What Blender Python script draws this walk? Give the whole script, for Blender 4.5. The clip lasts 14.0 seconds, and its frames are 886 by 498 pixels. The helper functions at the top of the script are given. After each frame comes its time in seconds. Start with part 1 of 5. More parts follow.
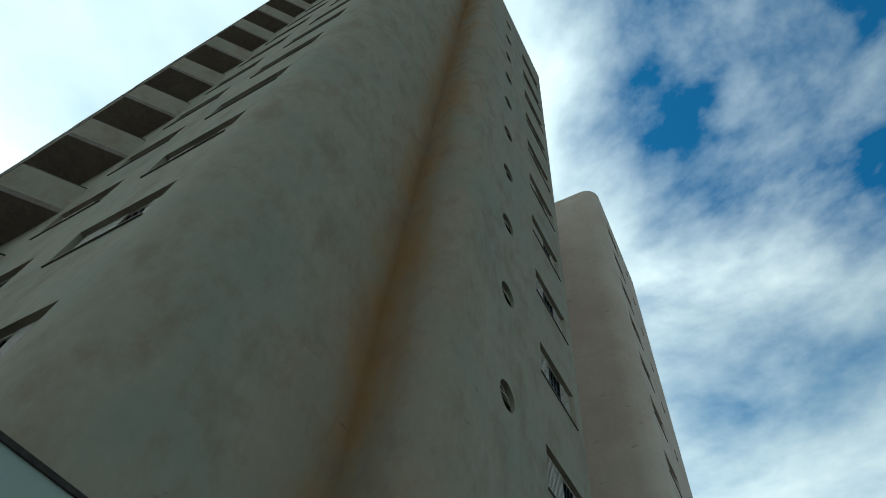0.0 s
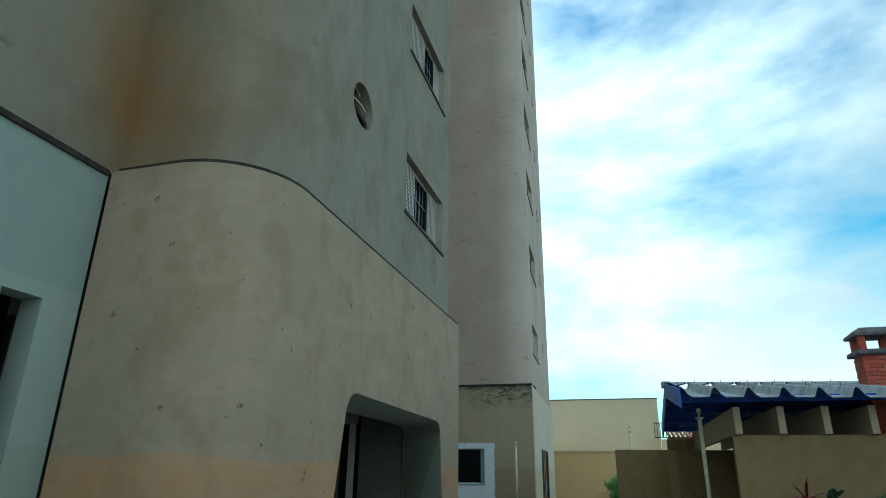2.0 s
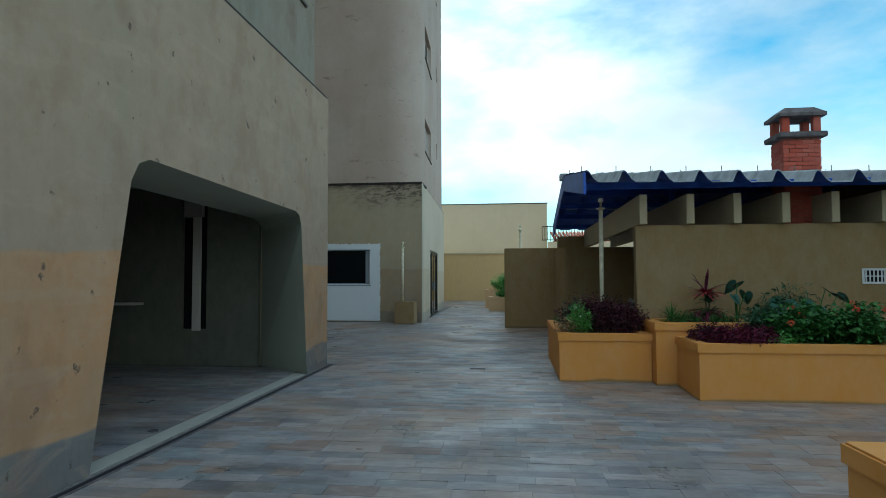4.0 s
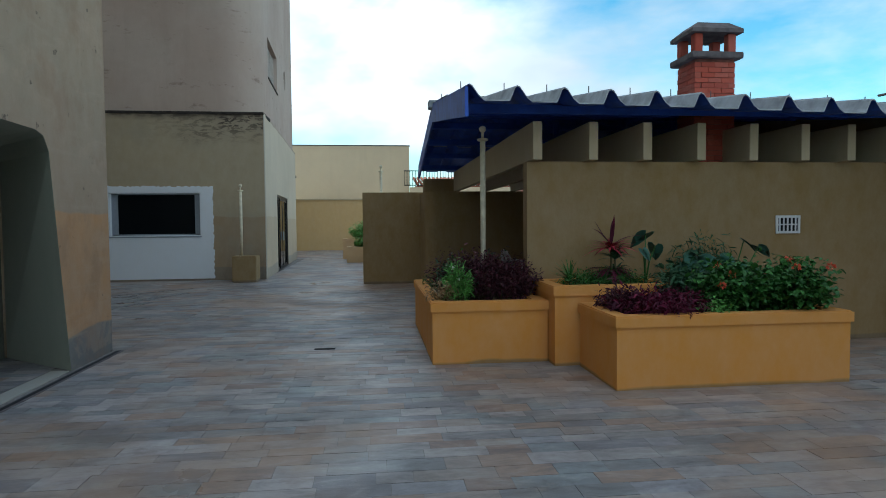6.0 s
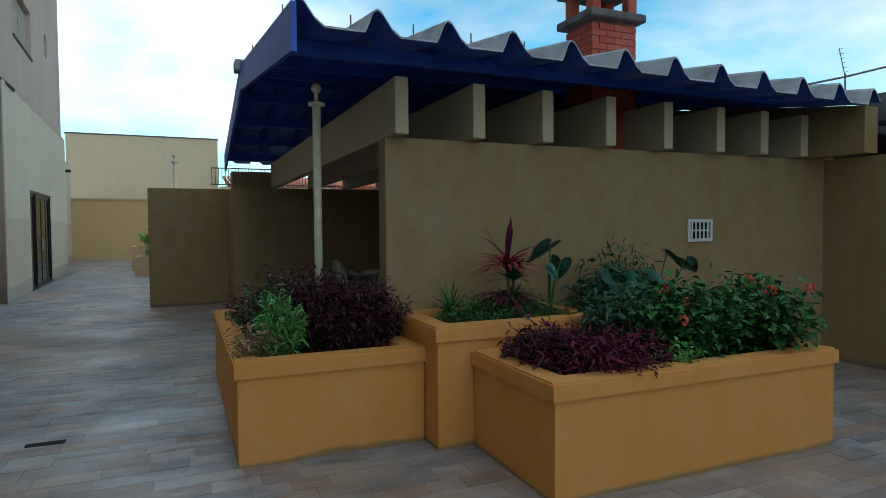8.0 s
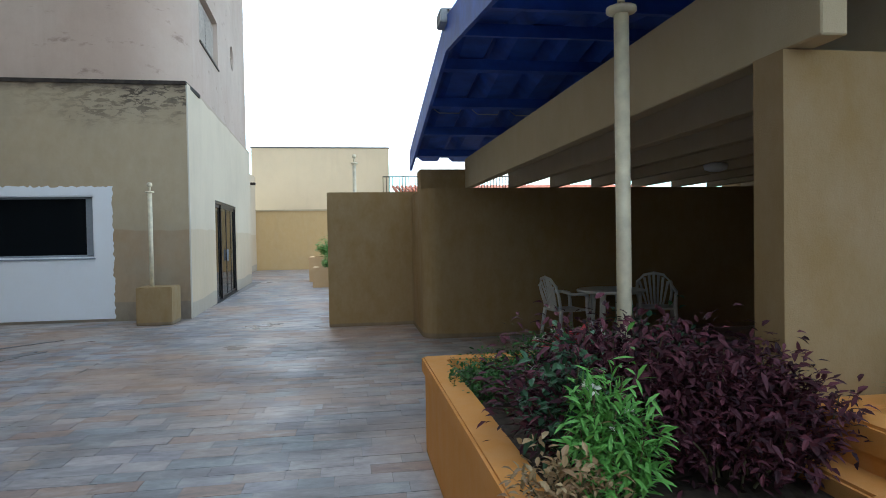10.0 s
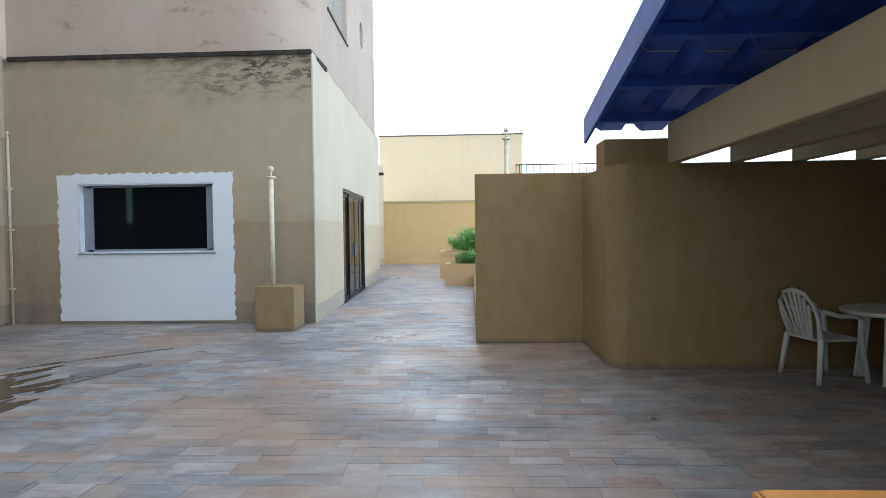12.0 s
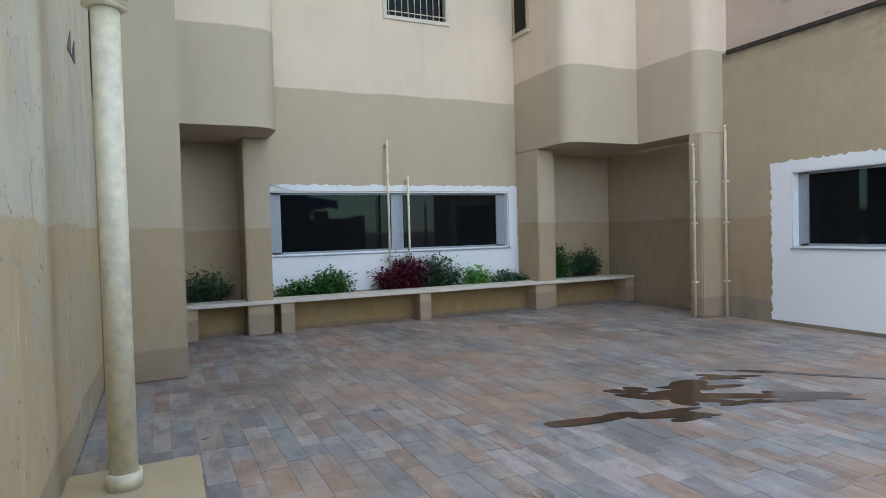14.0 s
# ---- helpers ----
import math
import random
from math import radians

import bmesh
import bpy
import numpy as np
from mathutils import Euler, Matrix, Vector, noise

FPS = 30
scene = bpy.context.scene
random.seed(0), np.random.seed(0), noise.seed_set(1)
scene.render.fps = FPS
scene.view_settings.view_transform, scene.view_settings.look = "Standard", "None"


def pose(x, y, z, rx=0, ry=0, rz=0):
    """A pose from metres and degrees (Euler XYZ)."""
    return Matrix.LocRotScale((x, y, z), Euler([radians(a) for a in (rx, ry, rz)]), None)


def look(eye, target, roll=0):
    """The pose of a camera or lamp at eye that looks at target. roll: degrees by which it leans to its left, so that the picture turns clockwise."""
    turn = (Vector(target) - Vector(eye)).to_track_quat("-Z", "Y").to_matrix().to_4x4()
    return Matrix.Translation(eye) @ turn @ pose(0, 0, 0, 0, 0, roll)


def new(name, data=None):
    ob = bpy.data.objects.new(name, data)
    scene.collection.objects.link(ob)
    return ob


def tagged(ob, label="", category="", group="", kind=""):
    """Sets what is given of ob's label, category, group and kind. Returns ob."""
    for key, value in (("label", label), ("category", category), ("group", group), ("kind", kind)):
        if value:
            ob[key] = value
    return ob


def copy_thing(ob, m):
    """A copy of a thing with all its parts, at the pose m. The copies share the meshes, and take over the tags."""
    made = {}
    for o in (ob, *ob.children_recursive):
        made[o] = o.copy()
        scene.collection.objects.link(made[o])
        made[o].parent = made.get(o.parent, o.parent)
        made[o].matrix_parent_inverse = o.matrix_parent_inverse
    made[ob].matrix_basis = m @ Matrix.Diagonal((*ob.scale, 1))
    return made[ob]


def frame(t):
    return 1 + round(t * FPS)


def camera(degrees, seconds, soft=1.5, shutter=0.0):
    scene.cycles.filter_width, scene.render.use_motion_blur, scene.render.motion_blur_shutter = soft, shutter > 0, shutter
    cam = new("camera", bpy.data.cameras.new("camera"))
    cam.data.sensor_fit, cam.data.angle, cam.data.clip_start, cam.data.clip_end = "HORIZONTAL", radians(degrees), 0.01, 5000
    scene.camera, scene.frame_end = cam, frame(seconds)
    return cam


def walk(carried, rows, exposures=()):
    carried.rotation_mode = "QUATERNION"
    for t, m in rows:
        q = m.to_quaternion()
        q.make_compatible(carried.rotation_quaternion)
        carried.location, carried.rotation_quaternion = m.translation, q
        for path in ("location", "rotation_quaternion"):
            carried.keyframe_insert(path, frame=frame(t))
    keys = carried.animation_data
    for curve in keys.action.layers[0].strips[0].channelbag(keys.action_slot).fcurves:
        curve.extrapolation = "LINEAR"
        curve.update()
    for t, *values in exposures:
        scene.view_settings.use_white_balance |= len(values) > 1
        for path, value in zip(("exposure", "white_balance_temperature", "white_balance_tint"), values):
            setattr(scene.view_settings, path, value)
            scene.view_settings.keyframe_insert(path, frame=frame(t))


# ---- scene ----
cam = camera(72.0, 14.0, soft=0.9)
PATH = [
    (0, (1.482, 0.142, 1.301), (0.815, 1.04, 2.959), 9.3),
    (0.5, (1.452, 0.667, 1.429), (0.715, 1.826, 2.882), 7.9),
    (1, (1.208, 0.864, 1.551), (0.501, 2.27, 2.786), 5.4),
    (1.5, (1.103, 0.964, 1.608), (0.456, 2.599, 2.562), 3.8),
    (2, (0.769, 1.415, 1.539), (0.246, 3.218, 2.229), 0.8),
    (2.5, (0.747, 1.876, 1.505), (0.282, 3.754, 2.011), 0.7),
    (3, (0.745, 2.411, 1.471), (0.39, 4.347, 1.827), 0.6),
    (3.5, (0.716, 3.08, 1.44), (0.447, 5.048, 1.672), 0.0),
    (3.7, (0.69, 3.33, 1.44), (0.44, 5.31, 1.61), -0.1),
    (5.8, (0.675, 5.71, 1.50), (0.80, 7.70, 1.43), -0.5),
    (6, (0.724, 5.991, 1.493), (0.948, 7.977, 1.408), -0.5),
    (6.5, (0.832, 6.686, 1.534), (1.35, 8.616, 1.443), -0.6),
    (7, (0.884, 7.294, 1.518), (1.601, 9.159, 1.435), -0.3),
    (7.5, (1.004, 7.817, 1.511), (1.781, 9.658, 1.431), -0.4),
    (8, (1.021, 8.379, 1.5), (1.809, 10.216, 1.425), -0.4),
    (8.5, (1.027, 8.862, 1.467), (1.773, 10.717, 1.406), -0.8),
    (9, (0.993, 9.42, 1.485), (1.55, 11.34, 1.433), -1.2),
    (9.2, (0.955, 9.72, 1.485), (1.43, 11.66, 1.435), -1.2),
    (11.5, (0.546, 12.454, 1.512), (0.675, 14.449, 1.472), -0.4),
    (12, (0.397, 13.016, 1.508), (0.304, 15.012, 1.449), -0.7),
    (12.5, (0.219, 13.605, 1.439), (-0.313, 15.532, 1.395), -1.9),
    (13, (-0.051, 13.958, 1.442), (-1.034, 15.7, 1.403), -1.6),
    (13.5, (-0.208, 13.842, 1.559), (-1.679, 15.196, 1.512), -2.0),
    (14, (0.009, 14.223, 1.602), (-1.804, 15.064, 1.542), -1.5),
]
EXPOSURES = [(0, -1.75, 5950, -5), (0.7, -1.25, 5980, -3), (1.5, -1.04, 5780, -7), (2.5, -0.98, 5700, -10), (3.5, -0.97, 5780, -5), (6, -0.98, 6000, 7), (7.5, -1.12, 5930, 1), (8.5, -0.8, 5980, 8), (9.2, -0.45, 6050, 12), (11.5, 0.48, 6080, 13), (12.3, 0.45, 6200, 15), (12.7, 0.1, 6200, 15), (13, -0.42, 6150, 15), (13.5, -0.1, 6150, 15), (14, 0.55, 6350, 18)]
walk(cam, [(t, look(eye, target, roll)) for t, eye, target, roll in PATH], EXPOSURES)

# ---- world, sun, exposure ----
def node(nt, kind, **values):
    n = nt.nodes.new(kind)
    for key, value in values.items():
        if key in n.inputs:
            n.inputs[key].default_value = value
    return n


def sky_world():
    w = bpy.data.worlds.new("sky")
    scene.world = w
    w.use_nodes = True
    nt = w.node_tree
    nt.nodes.clear()
    sky = nt.nodes.new("ShaderNodeTexSky")
    sky.sky_type, sky.sun_disc = "NISHITA", False
    sky.sun_elevation, sky.sun_rotation = radians(50), radians(-75)
    sky.air_density, sky.dust_density, sky.ozone_density = 1.3, 0.4, 4.0
    co = nt.nodes.new("ShaderNodeTexCoord")
    up_first = nt.nodes.new("ShaderNodeSeparateXYZ")
    stretch = nt.nodes.new("ShaderNodeMapping")
    stretch.inputs["Scale"].default_value = (1.15, 1.15, 2.6)
    stretch.inputs["Location"].default_value = CLOUD_SHIFT
    nt.links.new(co.outputs["Generated"], stretch.inputs["Vector"])
    big = node(nt, "ShaderNodeTexNoise", Scale=1.5, Detail=10.0, Roughness=0.56, Distortion=0.15)
    nt.links.new(stretch.outputs[0], big.inputs["Vector"])
    ramp = nt.nodes.new("ShaderNodeValToRGB")
    ramp.color_ramp.elements[0].position, ramp.color_ramp.elements[1].position = 0.395, 0.60
    clear = nt.nodes.new("ShaderNodeVectorMath")
    clear.operation = "DOT_PRODUCT"
    clear.inputs[1].default_value = CLEAR_WAY
    nt.links.new(co.outputs["Generated"], clear.inputs[0])
    gap = node(nt, "ShaderNodeMapRange")
    for key, v in (("From Min", 0.945), ("From Max", 0.992), ("To Min", 0.045), ("To Max", -0.17)):
        gap.inputs[key].default_value = v
    nt.links.new(clear.outputs["Value"], gap.inputs["Value"])
    cover = nt.nodes.new("ShaderNodeMath")
    cover.operation = "ADD"
    nt.links.new(big.outputs["Fac"], cover.inputs[0])
    nt.links.new(gap.outputs[0], cover.inputs[1])
    grey = node(nt, "ShaderNodeTexNoise", Scale=1.9, Detail=5.0, Roughness=0.5)
    nt.links.new(stretch.outputs[0], grey.inputs["Vector"])
    shade = nt.nodes.new("ShaderNodeValToRGB")
    shade.color_ramp.elements[0].position, shade.color_ramp.elements[1].position = 0.3, 0.65
    shade.color_ramp.elements[0].color, shade.color_ramp.elements[1].color = (10.2, 12.0, 13.2, 1), (17.5, 18.6, 19.0, 1)
    nt.links.new(grey.outputs["Fac"], shade.inputs[0])
    up = nt.nodes.new("ShaderNodeSeparateXYZ")
    nt.links.new(co.outputs["Generated"], up.inputs[0])
    glow = node(nt, "ShaderNodeMapRange")
    glow.inputs["From Min"].default_value, glow.inputs["From Max"].default_value = 0.05, 0.75
    glow.inputs["To Min"].default_value, glow.inputs["To Max"].default_value = 1.3, 0.85
    nt.links.new(up.outputs["Z"], glow.inputs["Value"])
    dim = nt.nodes.new("ShaderNodeMix")
    dim.data_type, dim.blend_type = "RGBA", "MULTIPLY"
    dim.inputs[0].default_value = 1.0
    nt.links.new(shade.outputs[0], dim.inputs[6])
    toward = nt.nodes.new("ShaderNodeVectorMath")
    toward.operation = "DOT_PRODUCT"
    toward.inputs[1].default_value = SUN_WAY
    nt.links.new(co.outputs["Generated"], toward.inputs[0])
    thick = node(nt, "ShaderNodeMapRange")
    for key, v in (("From Min", 0.75), ("From Max", 0.97), ("To Min", 0.0), ("To Max", 0.2)):
        thick.inputs[key].default_value = v
    nt.links.new(toward.outputs["Value"], thick.inputs["Value"])
    full = nt.nodes.new("ShaderNodeMath")
    full.operation = "ADD"
    nt.links.new(cover.outputs[0], full.inputs[0])
    nt.links.new(thick.outputs[0], full.inputs[1])
    nt.links.new(full.outputs[0], ramp.inputs[0])
    halo = node(nt, "ShaderNodeMapRange")
    halo.inputs["From Min"].default_value, halo.inputs["From Max"].default_value = 0.2, 1.0
    halo.inputs["To Min"].default_value, halo.inputs["To Max"].default_value = 1.0, 2.6
    nt.links.new(toward.outputs["Value"], halo.inputs["Value"])
    lit = nt.nodes.new("ShaderNodeMath")
    lit.operation = "MULTIPLY"
    nt.links.new(glow.outputs[0], lit.inputs[0])
    nt.links.new(halo.outputs[0], lit.inputs[1])
    nt.links.new(lit.outputs[0], dim.inputs[7])
    mix = nt.nodes.new("ShaderNodeMix")
    mix.data_type = "RGBA"
    nt.links.new(ramp.outputs[0], mix.inputs[0])
    deep = nt.nodes.new("ShaderNodeMix")
    deep.data_type, deep.blend_type = "RGBA", "MULTIPLY"
    deep.inputs[0].default_value = 1.0
    tint = nt.nodes.new("ShaderNodeMix")
    tint.data_type = "RGBA"
    tint.inputs[6].default_value, tint.inputs[7].default_value = (2.1, 3.9, 3.6, 1), (0.55, 2.1, 2.7, 1)
    rise = node(nt, "ShaderNodeMapRange")
    rise.inputs["From Min"].default_value, rise.inputs["From Max"].default_value = 0.15, 0.75
    nt.links.new(co.outputs["Generated"], up_first.inputs[0])
    nt.links.new(up_first.outputs["Z"], rise.inputs["Value"])
    nt.links.new(rise.outputs[0], tint.inputs[0])
    nt.links.new(tint.outputs[2], deep.inputs[7])
    nt.links.new(sky.outputs[0], deep.inputs[6])
    nt.links.new(deep.outputs[2], mix.inputs[6])
    nt.links.new(dim.outputs[2], mix.inputs[7])
    bg = node(nt, "ShaderNodeBackground", Strength=SKY_STRENGTH)
    nt.links.new(mix.outputs[2], bg.inputs[0])
    out = nt.nodes.new("ShaderNodeOutputWorld")
    nt.links.new(bg.outputs[0], out.inputs[0])


SUN_WAY = (math.sin(radians(-75)) * math.cos(radians(50)), math.cos(radians(-75)) * math.cos(radians(50)), math.sin(radians(50)))
SKY_STRENGTH = 0.11
CLEAR_WAY = (0.19, 0.38, 0.905)
CLOUD_SHIFT = (0.3, 0.1, 0.0)
sky_world()
sun = new("sun", bpy.data.lights.new("sun", "SUN"))
sun.data.energy, sun.data.angle, sun.data.color = 1.0, radians(10), (1.0, 0.95, 0.88)
sun.matrix_world = look(tuple(60 * c for c in SUN_WAY), (0, 0, 0))


# ---- materials ----
class Mat:
    """A small builder for one principled material."""

    def __init__(self, name, color=(0.5, 0.5, 0.5), rough=0.8, metal=0.0, spec=0.5):
        self.m = bpy.data.materials.new(name)
        self.m.use_nodes = True
        self.nt = self.m.node_tree
        self.b = self.nt.nodes["Principled BSDF"]
        self.b.inputs["Base Color"].default_value = (*color, 1)
        self.b.inputs["Roughness"].default_value = rough
        self.b.inputs["Metallic"].default_value = metal
        self.b.inputs["Specular IOR Level"].default_value = spec
        self.geo = None
        self.color = None

    def pos(self):
        if not self.geo:
            self.geo = self.nt.nodes.new("ShaderNodeNewGeometry")
        return self.geo.outputs["Position"]

    def noise(self, scale, detail=4.0, rough=0.55, squash=(1, 1, 1), distortion=0.0):
        mp = self.nt.nodes.new("ShaderNodeMapping")
        mp.inputs["Scale"].default_value = squash
        self.nt.links.new(self.pos(), mp.inputs["Vector"])
        n = node(self.nt, "ShaderNodeTexNoise", Scale=scale, Detail=detail, Roughness=rough, Distortion=distortion)
        self.nt.links.new(mp.outputs[0], n.inputs["Vector"])
        return n.outputs["Fac"]

    def span(self, value, a, b, lo=0.0, hi=1.0):
        r = self.nt.nodes.new("ShaderNodeMapRange")
        for key, v in (("From Min", a), ("From Max", b), ("To Min", lo), ("To Max", hi)):
            r.inputs[key].default_value = v
        self.nt.links.new(value, r.inputs["Value"])
        return r.outputs[0]

    def math(self, op, a, b):
        n = self.nt.nodes.new("ShaderNodeMath")
        n.operation = op
        for i, v in enumerate((a, b)):
            if isinstance(v, (int, float)):
                n.inputs[i].default_value = v
            else:
                self.nt.links.new(v, n.inputs[i])
        return n.outputs[0]

    def axis(self, which):
        s = self.nt.nodes.new("ShaderNodeSeparateXYZ")
        self.nt.links.new(self.pos(), s.inputs[0])
        return s.outputs[which]

    def mix(self, fac, a, b):
        n = self.nt.nodes.new("ShaderNodeMix")
        n.data_type = "RGBA"
        for i, v in ((0, fac), (6, a), (7, b)):
            if isinstance(v, tuple):
                n.inputs[i].default_value = (*v, 1)
            elif isinstance(v, (int, float)):
                n.inputs[i].default_value = v
            else:
                self.nt.links.new(v, n.inputs[i])
        return n.outputs[2]

    def set_color(self, c):
        self.nt.links.new(c, self.b.inputs["Base Color"])
        return self

    def bump(self, value, strength=0.3, distance=0.01):
        n = node(self.nt, "ShaderNodeBump", Strength=strength, Distance=distance)
        self.nt.links.new(value, n.inputs["Height"])
        self.nt.links.new(n.outputs[0], self.b.inputs["Normal"])
        return self

    def rough(self, value):
        self.nt.links.new(value, self.b.inputs["Roughness"])
        return self


def plaster(name, zones, stain=(0.30, 0.25, 0.19), dirt=0.35, edge=0.012, grain=0.35, extra=None):
    """Painted render in horizontal paint zones: (upper height, colour) from the ground up, with blotches, dirt and a fine grain."""
    m = Mat(name, rough=0.9, spec=0.25)
    z = m.math("ADD", m.axis("Z"), m.span(m.noise(0.8, 3), 0.3, 0.7, -edge, edge))
    col = zones[0][1]
    for (h, _), (_, c) in zip(zones[:-1], zones[1:]):
        col = m.mix(m.span(z, h - 0.012, h + 0.012), col, c)
    blot = m.noise(0.55, 6, 0.6)
    fine = m.noise(5.0, 8, 0.7, (1, 1, 0.6))
    streak = m.noise(2.2, 6, 0.65, (1, 1, 0.12))
    c = m.mix(m.span(blot, 0.42, 0.75, 0, dirt), col, stain)
    c = m.mix(m.span(streak, 0.52, 0.8, 0, dirt * 0.8), c, stain)
    c = m.mix(m.span(fine, 0.35, 0.7, 0, 0.10), c, (0.75, 0.68, 0.58))
    if extra:
        c = extra(m, c)
    m.set_color(c)
    m.bump(m.math("ADD", m.noise(160, 3, 0.6), m.math("MULTIPLY", m.noise(2.4, 5, 0.6), 6.0)), grain, 0.006)
    return m.m


CREAM, PINK, TAN, FOOT = (0.40, 0.295, 0.20), (0.45, 0.36, 0.27), (0.52, 0.285, 0.13), (0.17, 0.17, 0.17)


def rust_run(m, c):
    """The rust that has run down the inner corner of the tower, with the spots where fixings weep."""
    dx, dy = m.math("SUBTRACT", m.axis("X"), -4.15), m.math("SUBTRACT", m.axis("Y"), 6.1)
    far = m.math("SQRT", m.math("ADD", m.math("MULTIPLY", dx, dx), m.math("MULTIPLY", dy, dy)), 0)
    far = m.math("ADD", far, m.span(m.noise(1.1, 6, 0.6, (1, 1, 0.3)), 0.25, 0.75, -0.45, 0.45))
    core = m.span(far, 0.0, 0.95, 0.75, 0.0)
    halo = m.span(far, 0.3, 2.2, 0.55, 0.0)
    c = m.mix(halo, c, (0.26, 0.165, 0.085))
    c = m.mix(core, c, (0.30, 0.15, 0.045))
    spots = m.math("MULTIPLY", m.span(m.noise(1.6, 3, 0.5, (1, 1, 2.2)), 0.70, 0.76), m.span(m.noise(9, 4), 0.42, 0.6))
    c = m.mix(m.math("MULTIPLY", spots, 0.8), c, (0.16, 0.10, 0.07))
    bloom = m.span(m.noise(0.5, 5, 0.6), 0.45, 0.68, 0, 0.5)
    c = m.mix(bloom, c, (0.22, 0.24, 0.195))
    return m.mix(m.span(m.noise(1.3, 7, 0.65, (1, 1, 0.7)), 0.48, 0.66, 0, 0.5), c, (0.20, 0.135, 0.09))


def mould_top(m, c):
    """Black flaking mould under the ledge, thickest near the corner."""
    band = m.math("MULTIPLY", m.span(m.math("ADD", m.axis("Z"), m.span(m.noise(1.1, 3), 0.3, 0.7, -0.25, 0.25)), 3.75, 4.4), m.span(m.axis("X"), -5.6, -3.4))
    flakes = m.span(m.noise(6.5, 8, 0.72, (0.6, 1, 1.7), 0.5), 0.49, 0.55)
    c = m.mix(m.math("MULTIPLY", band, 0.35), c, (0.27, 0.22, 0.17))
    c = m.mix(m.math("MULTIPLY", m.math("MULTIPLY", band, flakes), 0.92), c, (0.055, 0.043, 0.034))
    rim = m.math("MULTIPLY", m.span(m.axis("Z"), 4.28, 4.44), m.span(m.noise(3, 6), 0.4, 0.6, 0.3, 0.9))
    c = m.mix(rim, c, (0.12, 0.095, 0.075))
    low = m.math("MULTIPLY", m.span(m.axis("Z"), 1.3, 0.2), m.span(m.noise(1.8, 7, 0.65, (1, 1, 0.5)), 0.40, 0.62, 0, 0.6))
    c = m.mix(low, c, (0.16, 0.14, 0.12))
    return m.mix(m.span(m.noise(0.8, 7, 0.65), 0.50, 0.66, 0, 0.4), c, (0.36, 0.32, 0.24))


def scars(m, c):
    """Chipped, scratched render with old repair marks."""
    s = m.span(m.noise(3.0, 10, 0.75, (1, 1, 1.6), 1.2), 0.64, 0.70, 0, 0.6)
    c = m.mix(m.span(m.noise(0.45, 7, 0.65), 0.46, 0.60, 0, 0.24), c, (0.29, 0.275, 0.20))
    c = m.mix(m.span(m.noise(1.1, 8, 0.7, (1, 1, 2.5), 0.6), 0.52, 0.60, 0, 0.3), c, (0.50, 0.37, 0.26))
    c = m.mix(m.span(m.noise(1.7, 9, 0.68, (1, 1, 0.7)), 0.50, 0.62, 0, 0.36), c, (0.30, 0.18, 0.11))
    c = m.mix(m.span(m.noise(0.9, 5, 0.5, (0.5, 0.5, 7.0)), 0.60, 0.66, 0, 0.15), c, (0.50, 0.40, 0.29))
    chips = m.math("MULTIPLY", m.span(m.noise(6, 3, 0.5), 0.70, 0.735), m.span(m.noise(40, 3), 0.35, 0.55))
    c = m.mix(m.math("MULTIPLY", chips, 0.85), c, (0.11, 0.085, 0.065))
    return m.mix(s, c, (0.20, 0.155, 0.12))


def flaked(m, c):
    """Peeling paint with rusty runs and grey patches."""
    c = m.mix(m.span(m.noise(2.4, 7, 0.65, (1, 1, 0.25)), 0.52, 0.62, 0, 0.35), c, (0.54, 0.35, 0.18))
    c = m.mix(m.span(m.noise(2.6, 8, 0.7, (1, 1, 0.5)), 0.54, 0.60, 0, 0.5), c, (0.50, 0.49, 0.42))
    c = m.mix(m.span(m.noise(1.9, 9, 0.72, (1.4, 1, 0.8), 0.8), 0.60, 0.64, 0, 0.6), c, (0.38, 0.35, 0.29))
    c = m.mix(m.span(m.noise(5, 8, 0.7, (1, 1, 0.3)), 0.60, 0.66, 0, 0.5), c, (0.72, 0.66, 0.50))
    return m.mix(m.span(m.noise(14, 6, 0.7), 0.62, 0.68, 0, 0.8), c, (0.16, 0.12, 0.08))


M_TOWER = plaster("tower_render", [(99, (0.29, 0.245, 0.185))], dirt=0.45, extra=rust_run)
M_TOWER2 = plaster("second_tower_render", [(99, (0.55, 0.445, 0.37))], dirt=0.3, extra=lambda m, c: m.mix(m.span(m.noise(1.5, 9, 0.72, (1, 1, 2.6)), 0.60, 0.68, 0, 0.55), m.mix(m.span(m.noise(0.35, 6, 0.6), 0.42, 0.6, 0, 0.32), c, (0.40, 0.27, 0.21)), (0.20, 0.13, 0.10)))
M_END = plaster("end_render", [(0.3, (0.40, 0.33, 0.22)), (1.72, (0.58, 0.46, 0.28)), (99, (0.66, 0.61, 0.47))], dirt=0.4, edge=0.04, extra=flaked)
# porch colour is darkened to stand in for the shade behind the arch
M_PORCH_SHADE = plaster("porch_render_shaded", [(99, (0.135, 0.145, 0.11))], dirt=0.2)
M_BASE = plaster("base_render", [(0.36, FOOT), (1.64, TAN), (99, CREAM)], dirt=0.3, edge=0.05, extra=scars)
M_JAMB = plaster("jamb_render", [(99, (0.40, 0.43, 0.34))], dirt=0.15)
M_GREEN = plaster("pale_green_render", [(1.72, (0.34, 0.39, 0.32)), (3.12, (0.36, 0.41, 0.36)), (99, (0.31, 0.37, 0.33))], dirt=0.12)
